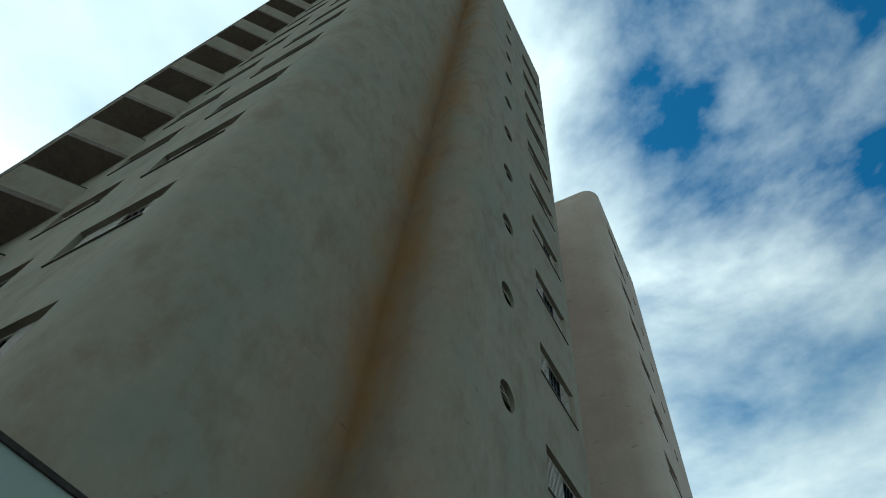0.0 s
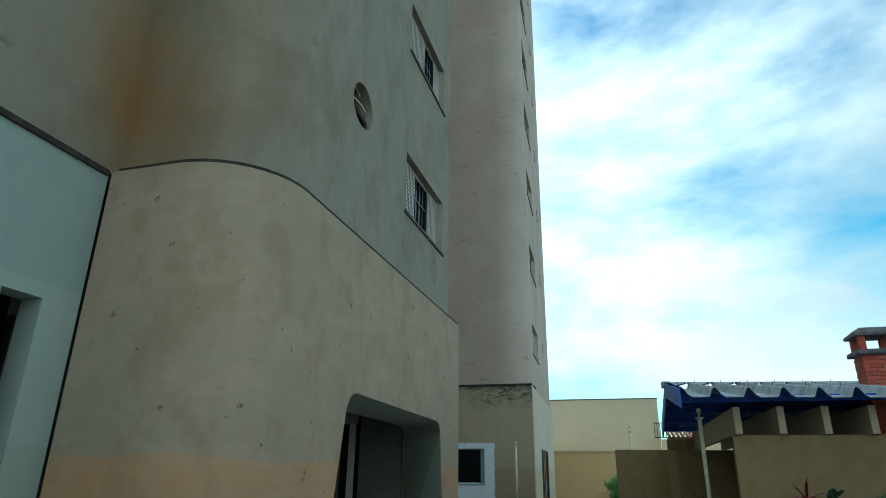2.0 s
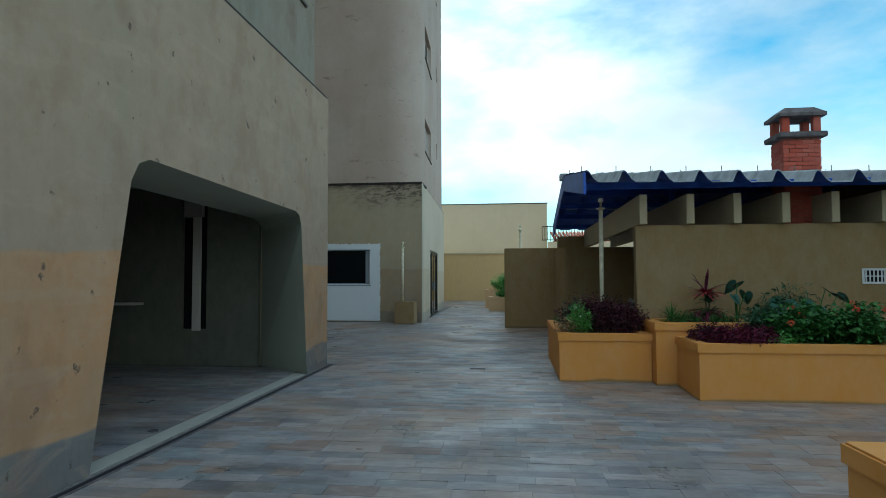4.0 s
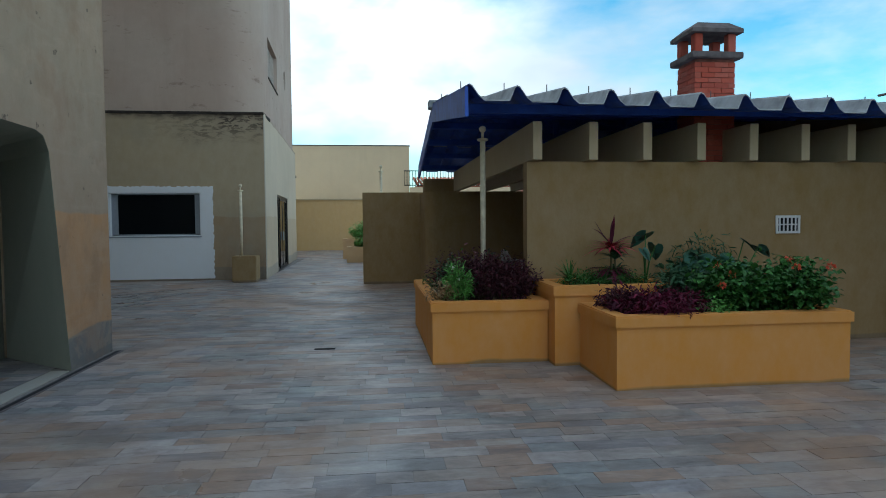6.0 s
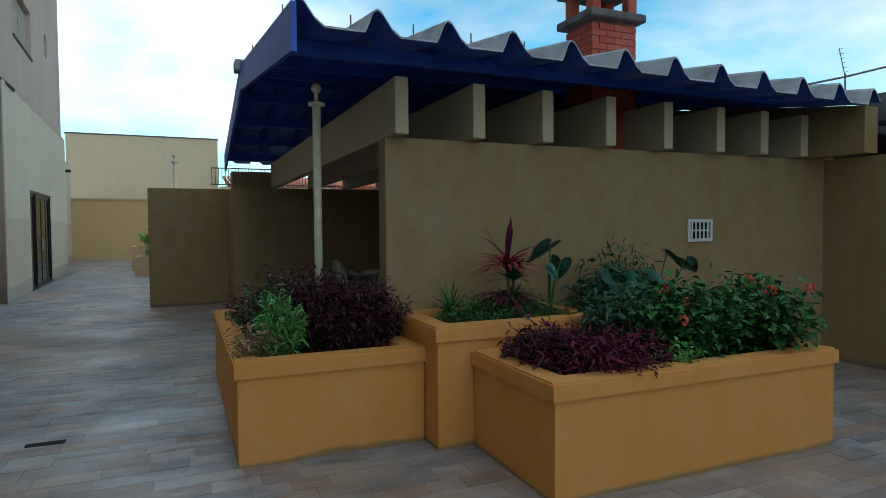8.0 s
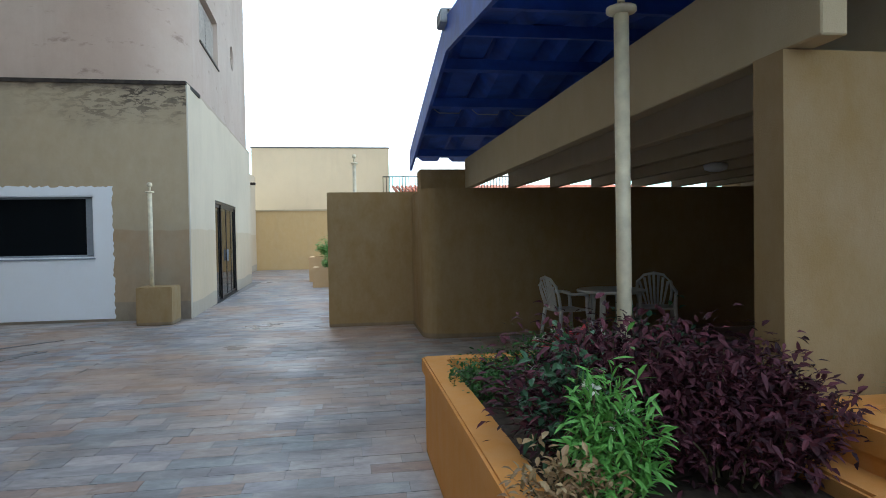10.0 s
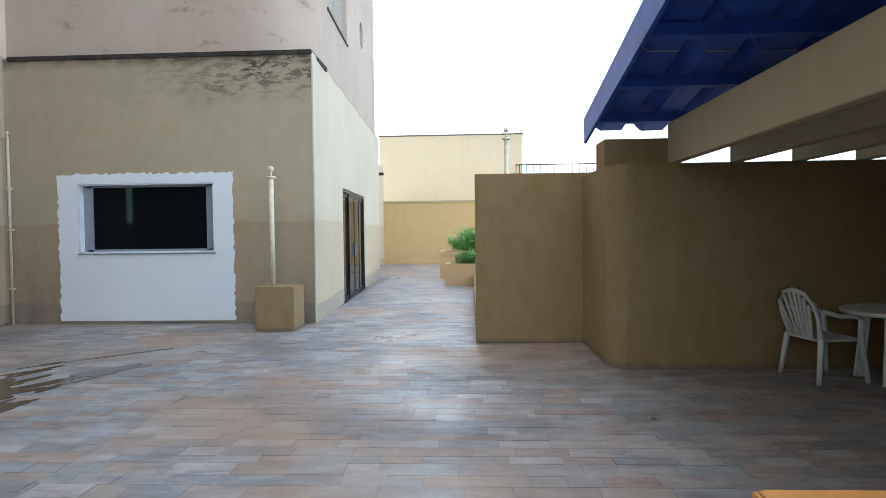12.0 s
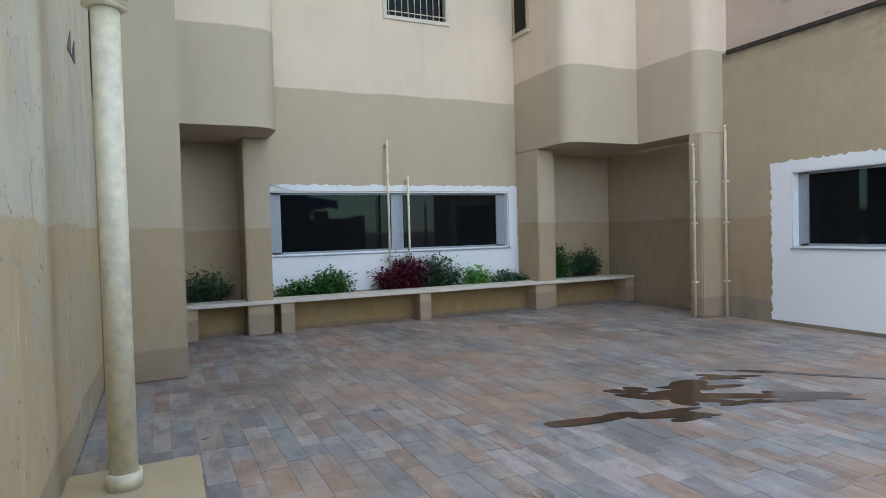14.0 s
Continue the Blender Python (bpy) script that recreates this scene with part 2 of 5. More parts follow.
# same render twice: front darkened, open-sky side lightened, as light falls on each
M_HALL_SHADED = plaster("hall_render_shaded", [(0.34, (0.27, 0.215, 0.155)), (1.71, (0.38, 0.27, 0.16)), (4.5, (0.43, 0.35, 0.23)), (99, PINK)], dirt=0.3, edge=0.03, extra=mould_top)
M_HALL_LIT = plaster("hall_render_lit", [(0.30, (0.42, 0.36, 0.28)), (1.72, (0.58, 0.465, 0.32)), (4.5, (0.64, 0.55, 0.415)), (99, PINK)], dirt=0.2, edge=0.03)
def court(name, split):
    return plaster(name, [(0.34, (0.32, 0.24, 0.17)), (1.71, (0.43, 0.33, 0.21)), (split, (0.50, 0.42, 0.31)), (99, (0.74, 0.62, 0.49))], dirt=0.2, edge=0.02)


# court render again, its colour lowered for the dim light inside the niches
M_NICHE_SHADE = plaster("niche_render_shaded", [(0.34, (0.25, 0.19, 0.13)), (1.71, (0.27, 0.21, 0.135)), (99, (0.34, 0.275, 0.19))], dirt=0.25, edge=0.02)
M_COURT, M_COURTBACK = court("court_render", 4.55), court("court_back_render", 4.17)
M_OCHRE = plaster("ochre_render", [(0.06, (0.20, 0.14, 0.08)), (99, (0.285, 0.186, 0.075))], dirt=0.15, edge=0.02)
M_FARWALL = plaster("far_wall_render", [(2.9, (0.55, 0.38, 0.17)), (99, (0.70, 0.57, 0.38))], dirt=0.15)
M_PLANTER = plaster("planter_paint", [(0.02, (0.30, 0.17, 0.06)), (99, (0.66, 0.29, 0.06))], dirt=0.12, stain=(0.42, 0.24, 0.09), edge=0.03, grain=0.2)
M_PLANTER_PALE = plaster("pale_planter_paint", [(99, (0.52, 0.34, 0.17))], dirt=0.25, stain=(0.35, 0.24, 0.12), edge=0.03, grain=0.2)
M_WHITE = plaster("white_primer", [(99, (0.80, 0.84, 0.88))], dirt=0.08, stain=(0.55, 0.55, 0.55))
M_CONCRETE = plaster("concrete", [(99, (0.40, 0.38, 0.33))], dirt=0.3)
# slab colour deepened to carry the shade on the balcony undersides
M_BALCONY_SHADE = plaster("balcony_slab_shaded", [(99, (0.16, 0.12, 0.10))], dirt=0.4)
M_BEAM = plaster("beam_paint", [(99, (0.47, 0.385, 0.24))], dirt=0.15)
M_SLABTOP = plaster("bench_concrete", [(99, (0.66, 0.62, 0.54))], dirt=0.25)


def simple(name, color, rough=0.6, metal=0.0, scale=30, var=0.12, bump=0.1):
    m = Mat(name, color, rough, metal)
    dark = tuple(c * (1 - 2 * var) for c in color)
    light = tuple(min(1, c * (1 + var)) for c in color)
    m.set_color(m.mix(m.span(m.noise(scale, 5), 0.3, 0.7), dark, light))
    if bump:
        m.bump(m.noise(scale * 3, 3), bump, 0.003)
    return m.m


M_SOIL = simple("soil", (0.05, 0.035, 0.022), 0.95, 0, 25, 0.3, 0.8)
M_WHITEMETAL = simple("white_pipe_paint", (0.74, 0.68, 0.50), 0.45, 0, 12, 0.1)
M_DARKMETAL = simple("dark_frame_metal", (0.035, 0.03, 0.028), 0.4, 0.6, 20, 0.2)
M_ALU = simple("aluminium", (0.30, 0.34, 0.39), 0.4, 0.2, 20, 0.05)
M_BLACK = simple("dark_interior", (0.006, 0.006, 0.007), 0.9)
M_ROOF = simple("fibre_cement_sheet", (0.40, 0.43, 0.46), 0.7, 0, 4, 0.22, 0.4)
M_SLATE = simple("slate_grey_paint", (0.13, 0.15, 0.17), 0.7, 0, 5, 0.2, 0.3)
M_LEDGE = simple("dark_ledge", (0.045, 0.036, 0.03), 0.95, 0, 9, 0.3, 0.4)
M_BRICKBED = simple("brick_joint", (0.30, 0.12, 0.09), 0.95, 0, 12, 0.25, 0.5)
M_ROOFUNDER = simple("blue_painted_sheet", (0.026, 0.10, 0.50), 0.6, 0, 5, 0.15, 0.2)
M_PLASTIC = simple("white_plastic", (0.68, 0.68, 0.66), 0.4, 0, 8, 0.05, 0)
M_SHUTTER = simple("shutter_paint", (0.60, 0.53, 0.46), 0.5, 0.1, 20, 0.1)
M_SILL = simple("dark_sill", (0.10, 0.08, 0.06), 0.7)
M_CAP = simple("weathered_cap", (0.14, 0.12, 0.12), 0.85, 0, 9, 0.25, 0.5)
M_MORTAR = simple("mortar", (0.25, 0.23, 0.21), 0.95, 0, 12, 0.25, 0.5)
M_ROOFTILE = simple("clay_roof", (0.45, 0.14, 0.07), 0.8, 0, 10, 0.25, 0.4)


def glass_material():
    m = Mat("window_glass", (0.006, 0.008, 0.010), 0.03, 0.0, 0.13)
    return m.m


def varied(name, colors, rough=0.7, scale=14, bump=0.25, random_out="Random"):
    """Pieces of one kind, each with its own tint by the object's random number."""
    m = Mat(name, colors[0], rough)
    info = m.nt.nodes.new("ShaderNodeObjectInfo")
    ramp = m.nt.nodes.new("ShaderNodeValToRGB")
    ramp.color_ramp.interpolation = "CONSTANT"
    while len(ramp.color_ramp.elements) < len(colors):
        ramp.color_ramp.elements.new(0.5)
    for i, (e, c) in enumerate(zip(ramp.color_ramp.elements, colors)):
        e.position, e.color = i / len(colors), (*c, 1)
    if random_out == "Random":
        m.nt.links.new(info.outputs["Random"], ramp.inputs[0])
    else:
        m.nt.links.new(m.nt.nodes.new("ShaderNodeNewGeometry").outputs["Random Per Island"], ramp.inputs[0])
    n = m.noise(scale, 6, 0.65)
    streak = m.noise(2.6, 6, 0.7, (1, 2.6, 1), 0.4)
    pale = m.mix(m.span(streak, 0.30, 0.50, 0.75, 0.0), ramp.outputs[0], tuple(0.38 * x for x in colors[0]))
    pale = m.mix(m.span(streak, 0.52, 0.72, 0.0, 0.55), pale, (0.52, 0.51, 0.47)) if rough < 0.8 else ramp.outputs[0]
    c = m.mix(m.span(n, 0.3, 0.75, 0, 0.35), pale, tuple(0.55 * x for x in colors[0]))
    if rough < 0.8:
        c = m.mix(m.span(m.noise(0.38, 5, 0.6), 0.49, 0.62, 0, 0.62), c, (0.37, 0.235, 0.15))
        c = m.mix(m.span(m.noise(0.55, 6, 0.65, (1, 1.6, 1)), 0.52, 0.66, 0, 0.6), c, (0.125, 0.11, 0.105))
        c = m.mix(m.span(m.noise(1.6, 8, 0.7), 0.58, 0.68, 0, 0.4), c, (0.42, 0.31, 0.22))
    m.set_color(c)
    m.bump(m.math("ADD", n, m.noise(scale * 6, 4)), bump, 0.006)
    m.rough(m.span(m.noise(0.9, 6, 0.6), 0.32, 0.68, rough - 0.36, rough + 0.12))
    return m.m


STONES = [(0.291, 0.274, 0.263), (0.342, 0.308, 0.294), (0.241, 0.242, 0.242), (0.345, 0.285, 0.247), (0.312, 0.301, 0.315), (0.283, 0.197, 0.16), (0.262, 0.281, 0.286), (0.42, 0.375, 0.36), (0.222, 0.213, 0.225), (0.35, 0.247, 0.19), (0.283, 0.267, 0.263), (0.39, 0.345, 0.325)]
M_STONE = varied("paving_stone", STONES, 0.62)
M_STONES = varied("paving_stone_mass", STONES, 0.62, random_out="Island")
M_BRICK = varied("red_brick", [(0.46, 0.085, 0.05), (0.50, 0.10, 0.06), (0.42, 0.08, 0.05), (0.48, 0.12, 0.08)], 0.85, 30, 0.4)
M_GLASS = glass_material()
M_DOORGLASS = Mat("door_glass", (0.010, 0.013, 0.012), 0.06, 0.0, 0.08).m


def leaf(name, color, color2, rough=0.5, spec=0.35):
    m = Mat(name, color, rough)
    geo = m.nt.nodes.new("ShaderNodeNewGeometry")
    m.set_color(m.mix(geo.outputs["Random Per Island"], color, color2))
    m.b.inputs["Specular IOR Level"].default_value = spec
    return m.m


M_LEAF_GREEN = leaf("green_leaf", (0.018, 0.078, 0.014), (0.052, 0.18, 0.032))
M_LEAF_BRIGHT = leaf("bright_green_leaf", (0.08, 0.26, 0.04), (0.14, 0.36, 0.08))
M_LEAF_DARK = leaf("dark_green_leaf", (0.02, 0.07, 0.03), (0.05, 0.13, 0.06))
M_LEAF_PURPLE = leaf("purple_leaf", (0.022, 0.008, 0.013), (0.115, 0.034, 0.048), 0.6, 0.2)
M_LEAF_WINE = leaf("wine_leaf", (0.035, 0.006, 0.016), (0.16, 0.016, 0.048), 0.6, 0.2)
M_LEAF_RED = leaf("red_leaf", (0.50, 0.03, 0.05), (0.62, 0.10, 0.12))
M_LEAF_CRIMSON = leaf("crimson_leaf", (0.20, 0.018, 0.035), (0.60, 0.04, 0.08))
M_LEAF_GREY = leaf("variegated_leaf", (0.02, 0.085, 0.06), (0.10, 0.24, 0.18))
M_LEAF_DRY = leaf("dry_leaf", (0.22, 0.13, 0.06), (0.36, 0.27, 0.14))
M_PETAL = leaf("coral_petal", (0.75, 0.09, 0.05), (0.85, 0.2, 0.1))
M_PETAL_WHITE = leaf("white_petal", (0.75, 0.75, 0.68), (0.85, 0.85, 0.8))
M_STEM = simple("stem", (0.10, 0.09, 0.04), 0.8)


# ---- building blocks ----
def mesh_of(name, bm, material):
    me = bpy.data.meshes.new(name)
    bm.to_mesh(me)
    bm.free()
    for m in (material if isinstance(material, (list, tuple)) else [material]):
        me.materials.append(m)
    return me


def part(name, bm, material, parent=None, label="", kind=""):
    ob = new(name, mesh_of(name, bm, material))
    if parent:
        ob.parent = parent
    return tagged(ob, label=label, kind=kind)


def thing(name, label, category, place=(0, 0, 0), group=""):
    ob = new(name)
    ob.location = place
    ob.empty_display_size = 0.2
    return tagged(ob, label=label, category=category, group=group)


def box(bm, x0, x1, y0, y1, z0, z1, m=0):
    v = [bm.verts.new(p) for p in ((x0, y0, z0), (x1, y0, z0), (x1, y1, z0), (x0, y1, z0), (x0, y0, z1), (x1, y0, z1), (x1, y1, z1), (x0, y1, z1))]
    for q in ((0, 3, 2, 1), (4, 5, 6, 7), (0, 1, 5, 4), (1, 2, 6, 5), (2, 3, 7, 6), (3, 0, 4, 7)):
        bm.faces.new([v[i] for i in q]).material_index = m
    return v


def one_box(x0, x1, y0, y1, z0, z1, bevel=0.0, segments=2):
    bm = bmesh.new()
    box(bm, x0, x1, y0, y1, z0, z1)
    if bevel:
        bmesh.ops.bevel(bm, geom=bm.edges[:], offset=bevel, segments=segments, affect="EDGES")
    return bm


def tube(bm, points, radius, sides=10, cap=True):
    """A round bar through the points; radius may be a list."""
    rings = []
    pts = [Vector(p) for p in points]
    for i, p in enumerate(pts):
        d = (pts[min(i + 1, len(pts) - 1)] - pts[max(i - 1, 0)]).normalized()
        a = d.orthogonal().normalized() if abs(d.z) < 0.99 else Vector((1, 0, 0))
        b = d.cross(a).normalized()
        r = radius[i] if isinstance(radius, (list, tuple)) else radius
        rings.append([bm.verts.new(p + r * (math.cos(2 * math.pi * k / sides) * a + math.sin(2 * math.pi * k / sides) * b)) for k in range(sides)])
    for r0, r1 in zip(rings, rings[1:]):
        for k in range(sides):
            f = bm.faces.new((r0[k], r0[(k + 1) % sides], r1[(k + 1) % sides], r1[k]))
            f.smooth = True
    if cap:
        bm.faces.new(rings[0][::-1])
        bm.faces.new(rings[-1])


def prism(bm, outline, z0, z1):
    """A vertical prism over an outline given counter-clockwise."""
    lo = [bm.verts.new((x, y, z0)) for x, y in outline]
    hi = [bm.verts.new((x, y, z1)) for x, y in outline]
    n = len(outline)
    bm.faces.new(lo[::-1])
    bm.faces.new(hi)
    for i in range(n):
        bm.faces.new((lo[i], lo[(i + 1) % n], hi[(i + 1) % n], hi[i]))


def arc(cx, cy, r, a0, a1, n=8):
    return [(cx + r * math.cos(radians(a0 + (a1 - a0) * i / n)), cy + r * math.sin(radians(a0 + (a1 - a0) * i / n))) for i in range(n + 1)]


def skin(path, z0, z1, openings=(), depth=0.2, rounds=(), zcuts=()):
    """A wall of a given depth that follows a path in plan, its outer side to the left of the way. openings: (segment end points' index, from, to, low, high)
    in metres along that segment; rounds: (index, along, height, radius), round holes."""
    pts = [Vector((x, y)) for x, y in path]
    inner = []
    for i, p in enumerate(pts):
        a = (p - pts[i - 1]).normalized() if i else None
        b = (pts[i + 1] - p).normalized() if i < len(pts) - 1 else None
        na = Vector((a.y, -a.x)) if a else None
        nb = Vector((b.y, -b.x)) if b else None
        n = ((na or nb) + (nb or na)) / 2
        n = n / max(n.length_squared, 0.2)
        inner.append(p + n * depth)
    bm = bmesh.new()
    zs_all = {z0, z1, *zcuts}
    opens = list(openings) + [(i, a - r, a + r, z - r, z + r) for i, a, z, r in rounds]
    for _, _, _, lo, hi in opens:
        zs_all |= {lo, hi}
    for i in range(len(pts) - 1):
        mine = [o for o in opens if o[0] == i]
        length = (pts[i + 1] - pts[i]).length
        us = sorted({0.0, length, *[v for o in mine for v in o[1:3]]})
        zs = sorted({z0, z1, *zcuts, *[v for o in mine for v in o[3:5]]})

        def place(u, z, deep):
            src = inner if deep else pts
            p = src[i].lerp(src[i + 1], u / length)
            return (p.x, p.y, z)

        def solid(a, b):
            if not (0 <= a < len(us) - 1 and 0 <= b < len(zs) - 1):
                return None
            u, z = (us[a] + us[a + 1]) / 2, (zs[b] + zs[b + 1]) / 2
            return not any(o[1] < u < o[2] and o[3] < z < o[4] for o in mine)

        for a in range(len(us) - 1):
            for b in range(len(zs) - 1):
                if not solid(a, b):
                    continue
                q = [(us[a], zs[b]), (us[a + 1], zs[b]), (us[a + 1], zs[b + 1]), (us[a], zs[b + 1])]
                bm.faces.new([bm.verts.new(place(u, z, 0)) for u, z in q][::-1])
                bm.faces.new([bm.verts.new(place(u, z, 1)) for u, z in q])
                for k, (da, db) in enumerate(((0, -1), (1, 0), (0, 1), (-1, 0))):
                    near = solid(a + da, b + db)
                    end = near is None and (db != 0 or (da < 0 and i == 0) or (da > 0 and i == len(pts) - 2))
                    if near is False or end:
                        e0, e1 = q[k], q[(k + 1) % 4]
                        bm.faces.new([bm.verts.new(place(*e0, 0)), bm.verts.new(place(*e1, 0)), bm.verts.new(place(*e1, 1)), bm.verts.new(place(*e0, 1))])
        for j, a, z, r in rounds:
            if j != i:
                continue
            n = 24
            ring = [(math.cos(2 * math.pi * k / n), math.sin(2 * math.pi * k / n)) for k in range(n)]
            for k in range(n):
                c0, c1 = ring[k], ring[(k + 1) % n]
                s0, s1 = [(cx / max(abs(cx), abs(cy)), cy / max(abs(cx), abs(cy))) for cx, cy in (c0, c1)]
                quad = [(a + r * c0[0], z + r * c0[1]), (a + r * c1[0], z + r * c1[1]), (a + r * s1[0], z + r * s1[1]), (a + r * s0[0], z + r * s0[1])]
                bm.faces.new([bm.verts.new(place(u, zz, 0)) for u, zz in quad])
                e = [place(*quad[0], 0), place(*quad[1], 0), place(*quad[1], 1), place(*quad[0], 1)]
                bm.faces.new([bm.verts.new(p) for p in e])
    bmesh.ops.remove_doubles(bm, verts=bm.verts, dist=0.0004)
    bmesh.ops.recalc_face_normals(bm, faces=bm.faces)
    return bm


def wall(name, path, z0, z1, material, smooth=False, **kw):
    ob = part(name, skin(path, z0, z1, **kw), material, kind="structure")
    if smooth:
        for f in ob.data.polygons:
            f.use_smooth = True
        ob.data.set_sharp_from_angle(angle=radians(30))
    return ob


# ---- ground ----
STOREY, SILL0, HEAD0 = 3.42, 5.90, 7.06
TOP = 44.5
bm = bmesh.new()
box(bm, -3000, 3000, -3000, 3000, -0.4, -0.03)
part("ground", bm, simple("ground_concrete", (0.20, 0.19, 0.17), 0.9, 0, 3, 0.2, 0.3), kind="structure")

# ---- tower beside the start ----
T1 = [(-7.5, 13.6), (-2.64, 13.6), (-2.64, 7.0)] + arc(-3.54, 7.0, 0.9, 0, -90, 8)[1:] + [(-4.2, 6.1), (-4.2, 3.0)] + arc(-5.4, 3.0, 1.2, 0, -90, 8)[1:] + [(-26.0, 1.8)]
SEG_EAST, SEG_SOUTH = 1, len(T1) - 2
FLOORS = range(11)
east_windows = [(SEG_EAST, 13.6 - 13.1, 13.6 - 10.72, SILL0 + STOREY * i, HEAD0 + STOREY * i) for i in FLOORS]
east_rounds = [(SEG_EAST, 13.6 - 8.72, 6.76 + STOREY * i, 0.36) for i in FLOORS]
south_windows = [(SEG_SOUTH, a, b, SILL0 + STOREY * i, HEAD0 + STOREY * i) for i in FLOORS for a, b in ((0.35, 2.9), (4.2, 6.6))]
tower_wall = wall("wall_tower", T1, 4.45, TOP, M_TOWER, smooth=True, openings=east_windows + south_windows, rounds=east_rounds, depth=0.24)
part("tower_roof", (lambda b: (box(b, -26, -2.7, 3.2, 13.5, TOP - 0.3, TOP - 0.1), b)[1])(bmesh.new()), M_CONCRETE, kind="structure")

# base storey
B1 = [(-7.5, 13.62), (-2.40, 13.62), (-2.40, 6.9)] + arc(-3.35, 6.9, 0.95, 0, -90, 10)[1:] + [(-4.16, 5.95)]


def arch_base():
    """The east face of the base, with its leaning opening cut right through."""
    bm = bmesh.new()
    ring = [(7.88, 0.0), (8.30, 2.24), (8.40, 2.40), (8.55, 2.46), (12.10, 2.40), (12.24, 2.36), (12.33, 2.22), (12.62, 0.0)]
    outer = [(6.9, 0.0), (6.9, 2.24), (6.9, 4.45), (8.55, 4.45), (12.10, 4.45), (13.62, 4.45), (13.62, 2.22), (13.62, 0.0)]
    deep = [(13.40 if i > 5 else (13.25 if i == 5 else (13.0 if i == 4 else y)), z) for i, (y, z) in enumerate(ring)]
    X0, X1 = -2.40, -3.45
    for x, rr in ((X0, ring), (X1, deep)):
        for i in range(7):
            q = [outer[i], outer[i + 1], rr[i + 1], rr[i]]
            vs = [bm.verts.new((x, y, z)) for y, z in q]
            bm.faces.new(vs)
    for i in range(7):
        a, b, c, d = ring[i], ring[i + 1], deep[i + 1], deep[i]
        bm.faces.new([bm.verts.new(p) for p in ((X0, *a), (X0, *b), (X1, *c), (X1, *d))]).material_index = 1
    bmesh.ops.remove_doubles(bm, verts=bm.verts, dist=0.001)
    bmesh.ops.recalc_face_normals(bm, faces=bm.faces)
    return bm


part("wall_base_arch", arch_base(), [M_BASE, M_JAMB], kind="structure")
wall("wall_base_curve", B1[2:], 0, 4.45, M_BASE, smooth=True, depth=0.22)
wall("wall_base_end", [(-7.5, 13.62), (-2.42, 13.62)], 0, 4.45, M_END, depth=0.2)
bm = bmesh.new()
prism(bm, [(-7.4, 13.6), (-7.4, 6.2), (-4.1, 6.2), (-4.1, 5.97)] + [(x, y) for x, y in arc(-3.35, 6.9, 0.94, -90, 0, 10)] + [(-2.41, 13.6)], 4.43, 4.49)
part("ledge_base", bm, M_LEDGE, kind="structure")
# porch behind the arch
part("porch_ceiling", one_box(-7.4, -3.45, 6.2, 13.40, 2.95, 3.05), M_PORCH_SHADE, kind="structure")
wall("porch_wall_back", [(-7.4, 6.3), (-7.4, 13.4)][::-1], 0, 2.95, M_PORCH_SHADE, depth=0.1)
wall("porch_wall_south", [(-3.5, 6.3), (-7.4, 6.3)], 0, 2.95, M_PORCH_SHADE, depth=-0.1)
wall("porch_wall_north", [(-7.4, 13.27), (-3.46, 13.27)], 0, 2.95, M_PORCH_SHADE, depth=-0.1, openings=[(0, 2.62, 3.05, 0.6, 2.9)])

# low wing beside the start
W1 = [(-4.2, 5.95), (-4.2, -7.0)]
wall("wall_wing", W1, 0, 4.43, M_GREEN, depth=0.25, openings=[(0, 0.40, 0.80, 0.0, 2.98), (0, 1.52, 2.6, 0.0, 2.98)])
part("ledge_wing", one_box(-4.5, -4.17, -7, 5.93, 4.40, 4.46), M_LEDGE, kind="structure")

# ---- second tower and its hall ----
SIDE_TURN = -0.0423
SIDE_Y = 33.0


def side_x(y):
    """The east face of the hall runs slightly away from the path."""
    return -2.2 + SIDE_TURN * (y - 23.07)


H2 = [(-7.5, 23.07), (-2.2, 23.07), (side_x(SIDE_Y), SIDE_Y), (-3.65, SIDE_Y), (-3.65, 41.2)]
wall("wall_hall_front", [(-7.5, 23.07), (-2.2, 23.07)], 0, 4.5, M_HALL_SHADED, depth=-0.25, openings=[(0, 1.25, 3.59, 1.20, 2.37)])
wall("wall_hall_side", [(side_x(23.33), 23.33), *H2[2:]], 0, 4.5, M_HALL_LIT, depth=-0.25, openings=[(0, 2.54, 6.04, 0.0, 2.45)])
part("wall_hall_return", one_box(-2.35, -2.1975, 23.085, 23.33, 0, 4.5), M_HALL_LIT, kind="structure")
T2_IN = 0.10
T2 = [(-7.5, 23.17), (-3.4, 23.17)] + arc(-3.4, 24.22, 1.05, 90 - 180, 0, 8)[1:] + [(side_x(SIDE_Y) - T2_IN, SIDE_Y), (-12.0, SIDE_Y)]
SEG2 = len(T2) - 3
t2_windows = [(SEG2, 25.0 - 24.22, 27.45 - 24.22, SILL0 + STOREY * i, HEAD0 + 0.06 + STOREY * i) for i in FLOORS]
t2_rounds = [(SEG2, 30.0 - 24.22, 6.95 + STOREY * i, 0.36) for i in FLOORS]
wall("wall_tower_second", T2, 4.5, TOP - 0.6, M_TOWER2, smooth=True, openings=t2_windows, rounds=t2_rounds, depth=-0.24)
bm = bmesh.new()
prism(bm, [(-7.4, 23.04), (-2.21, 23.04), (-2.21, 24.2), (-2.7, 24.4), (-7.4, 24.4)], 4.46, 4.53)
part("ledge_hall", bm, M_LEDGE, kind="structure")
part("hall_shelf", one_box(-7.4, -2.75, 24.4, SIDE_Y - 0.3, 4.3, 4.5), M_CONCRETE, kind="structure")
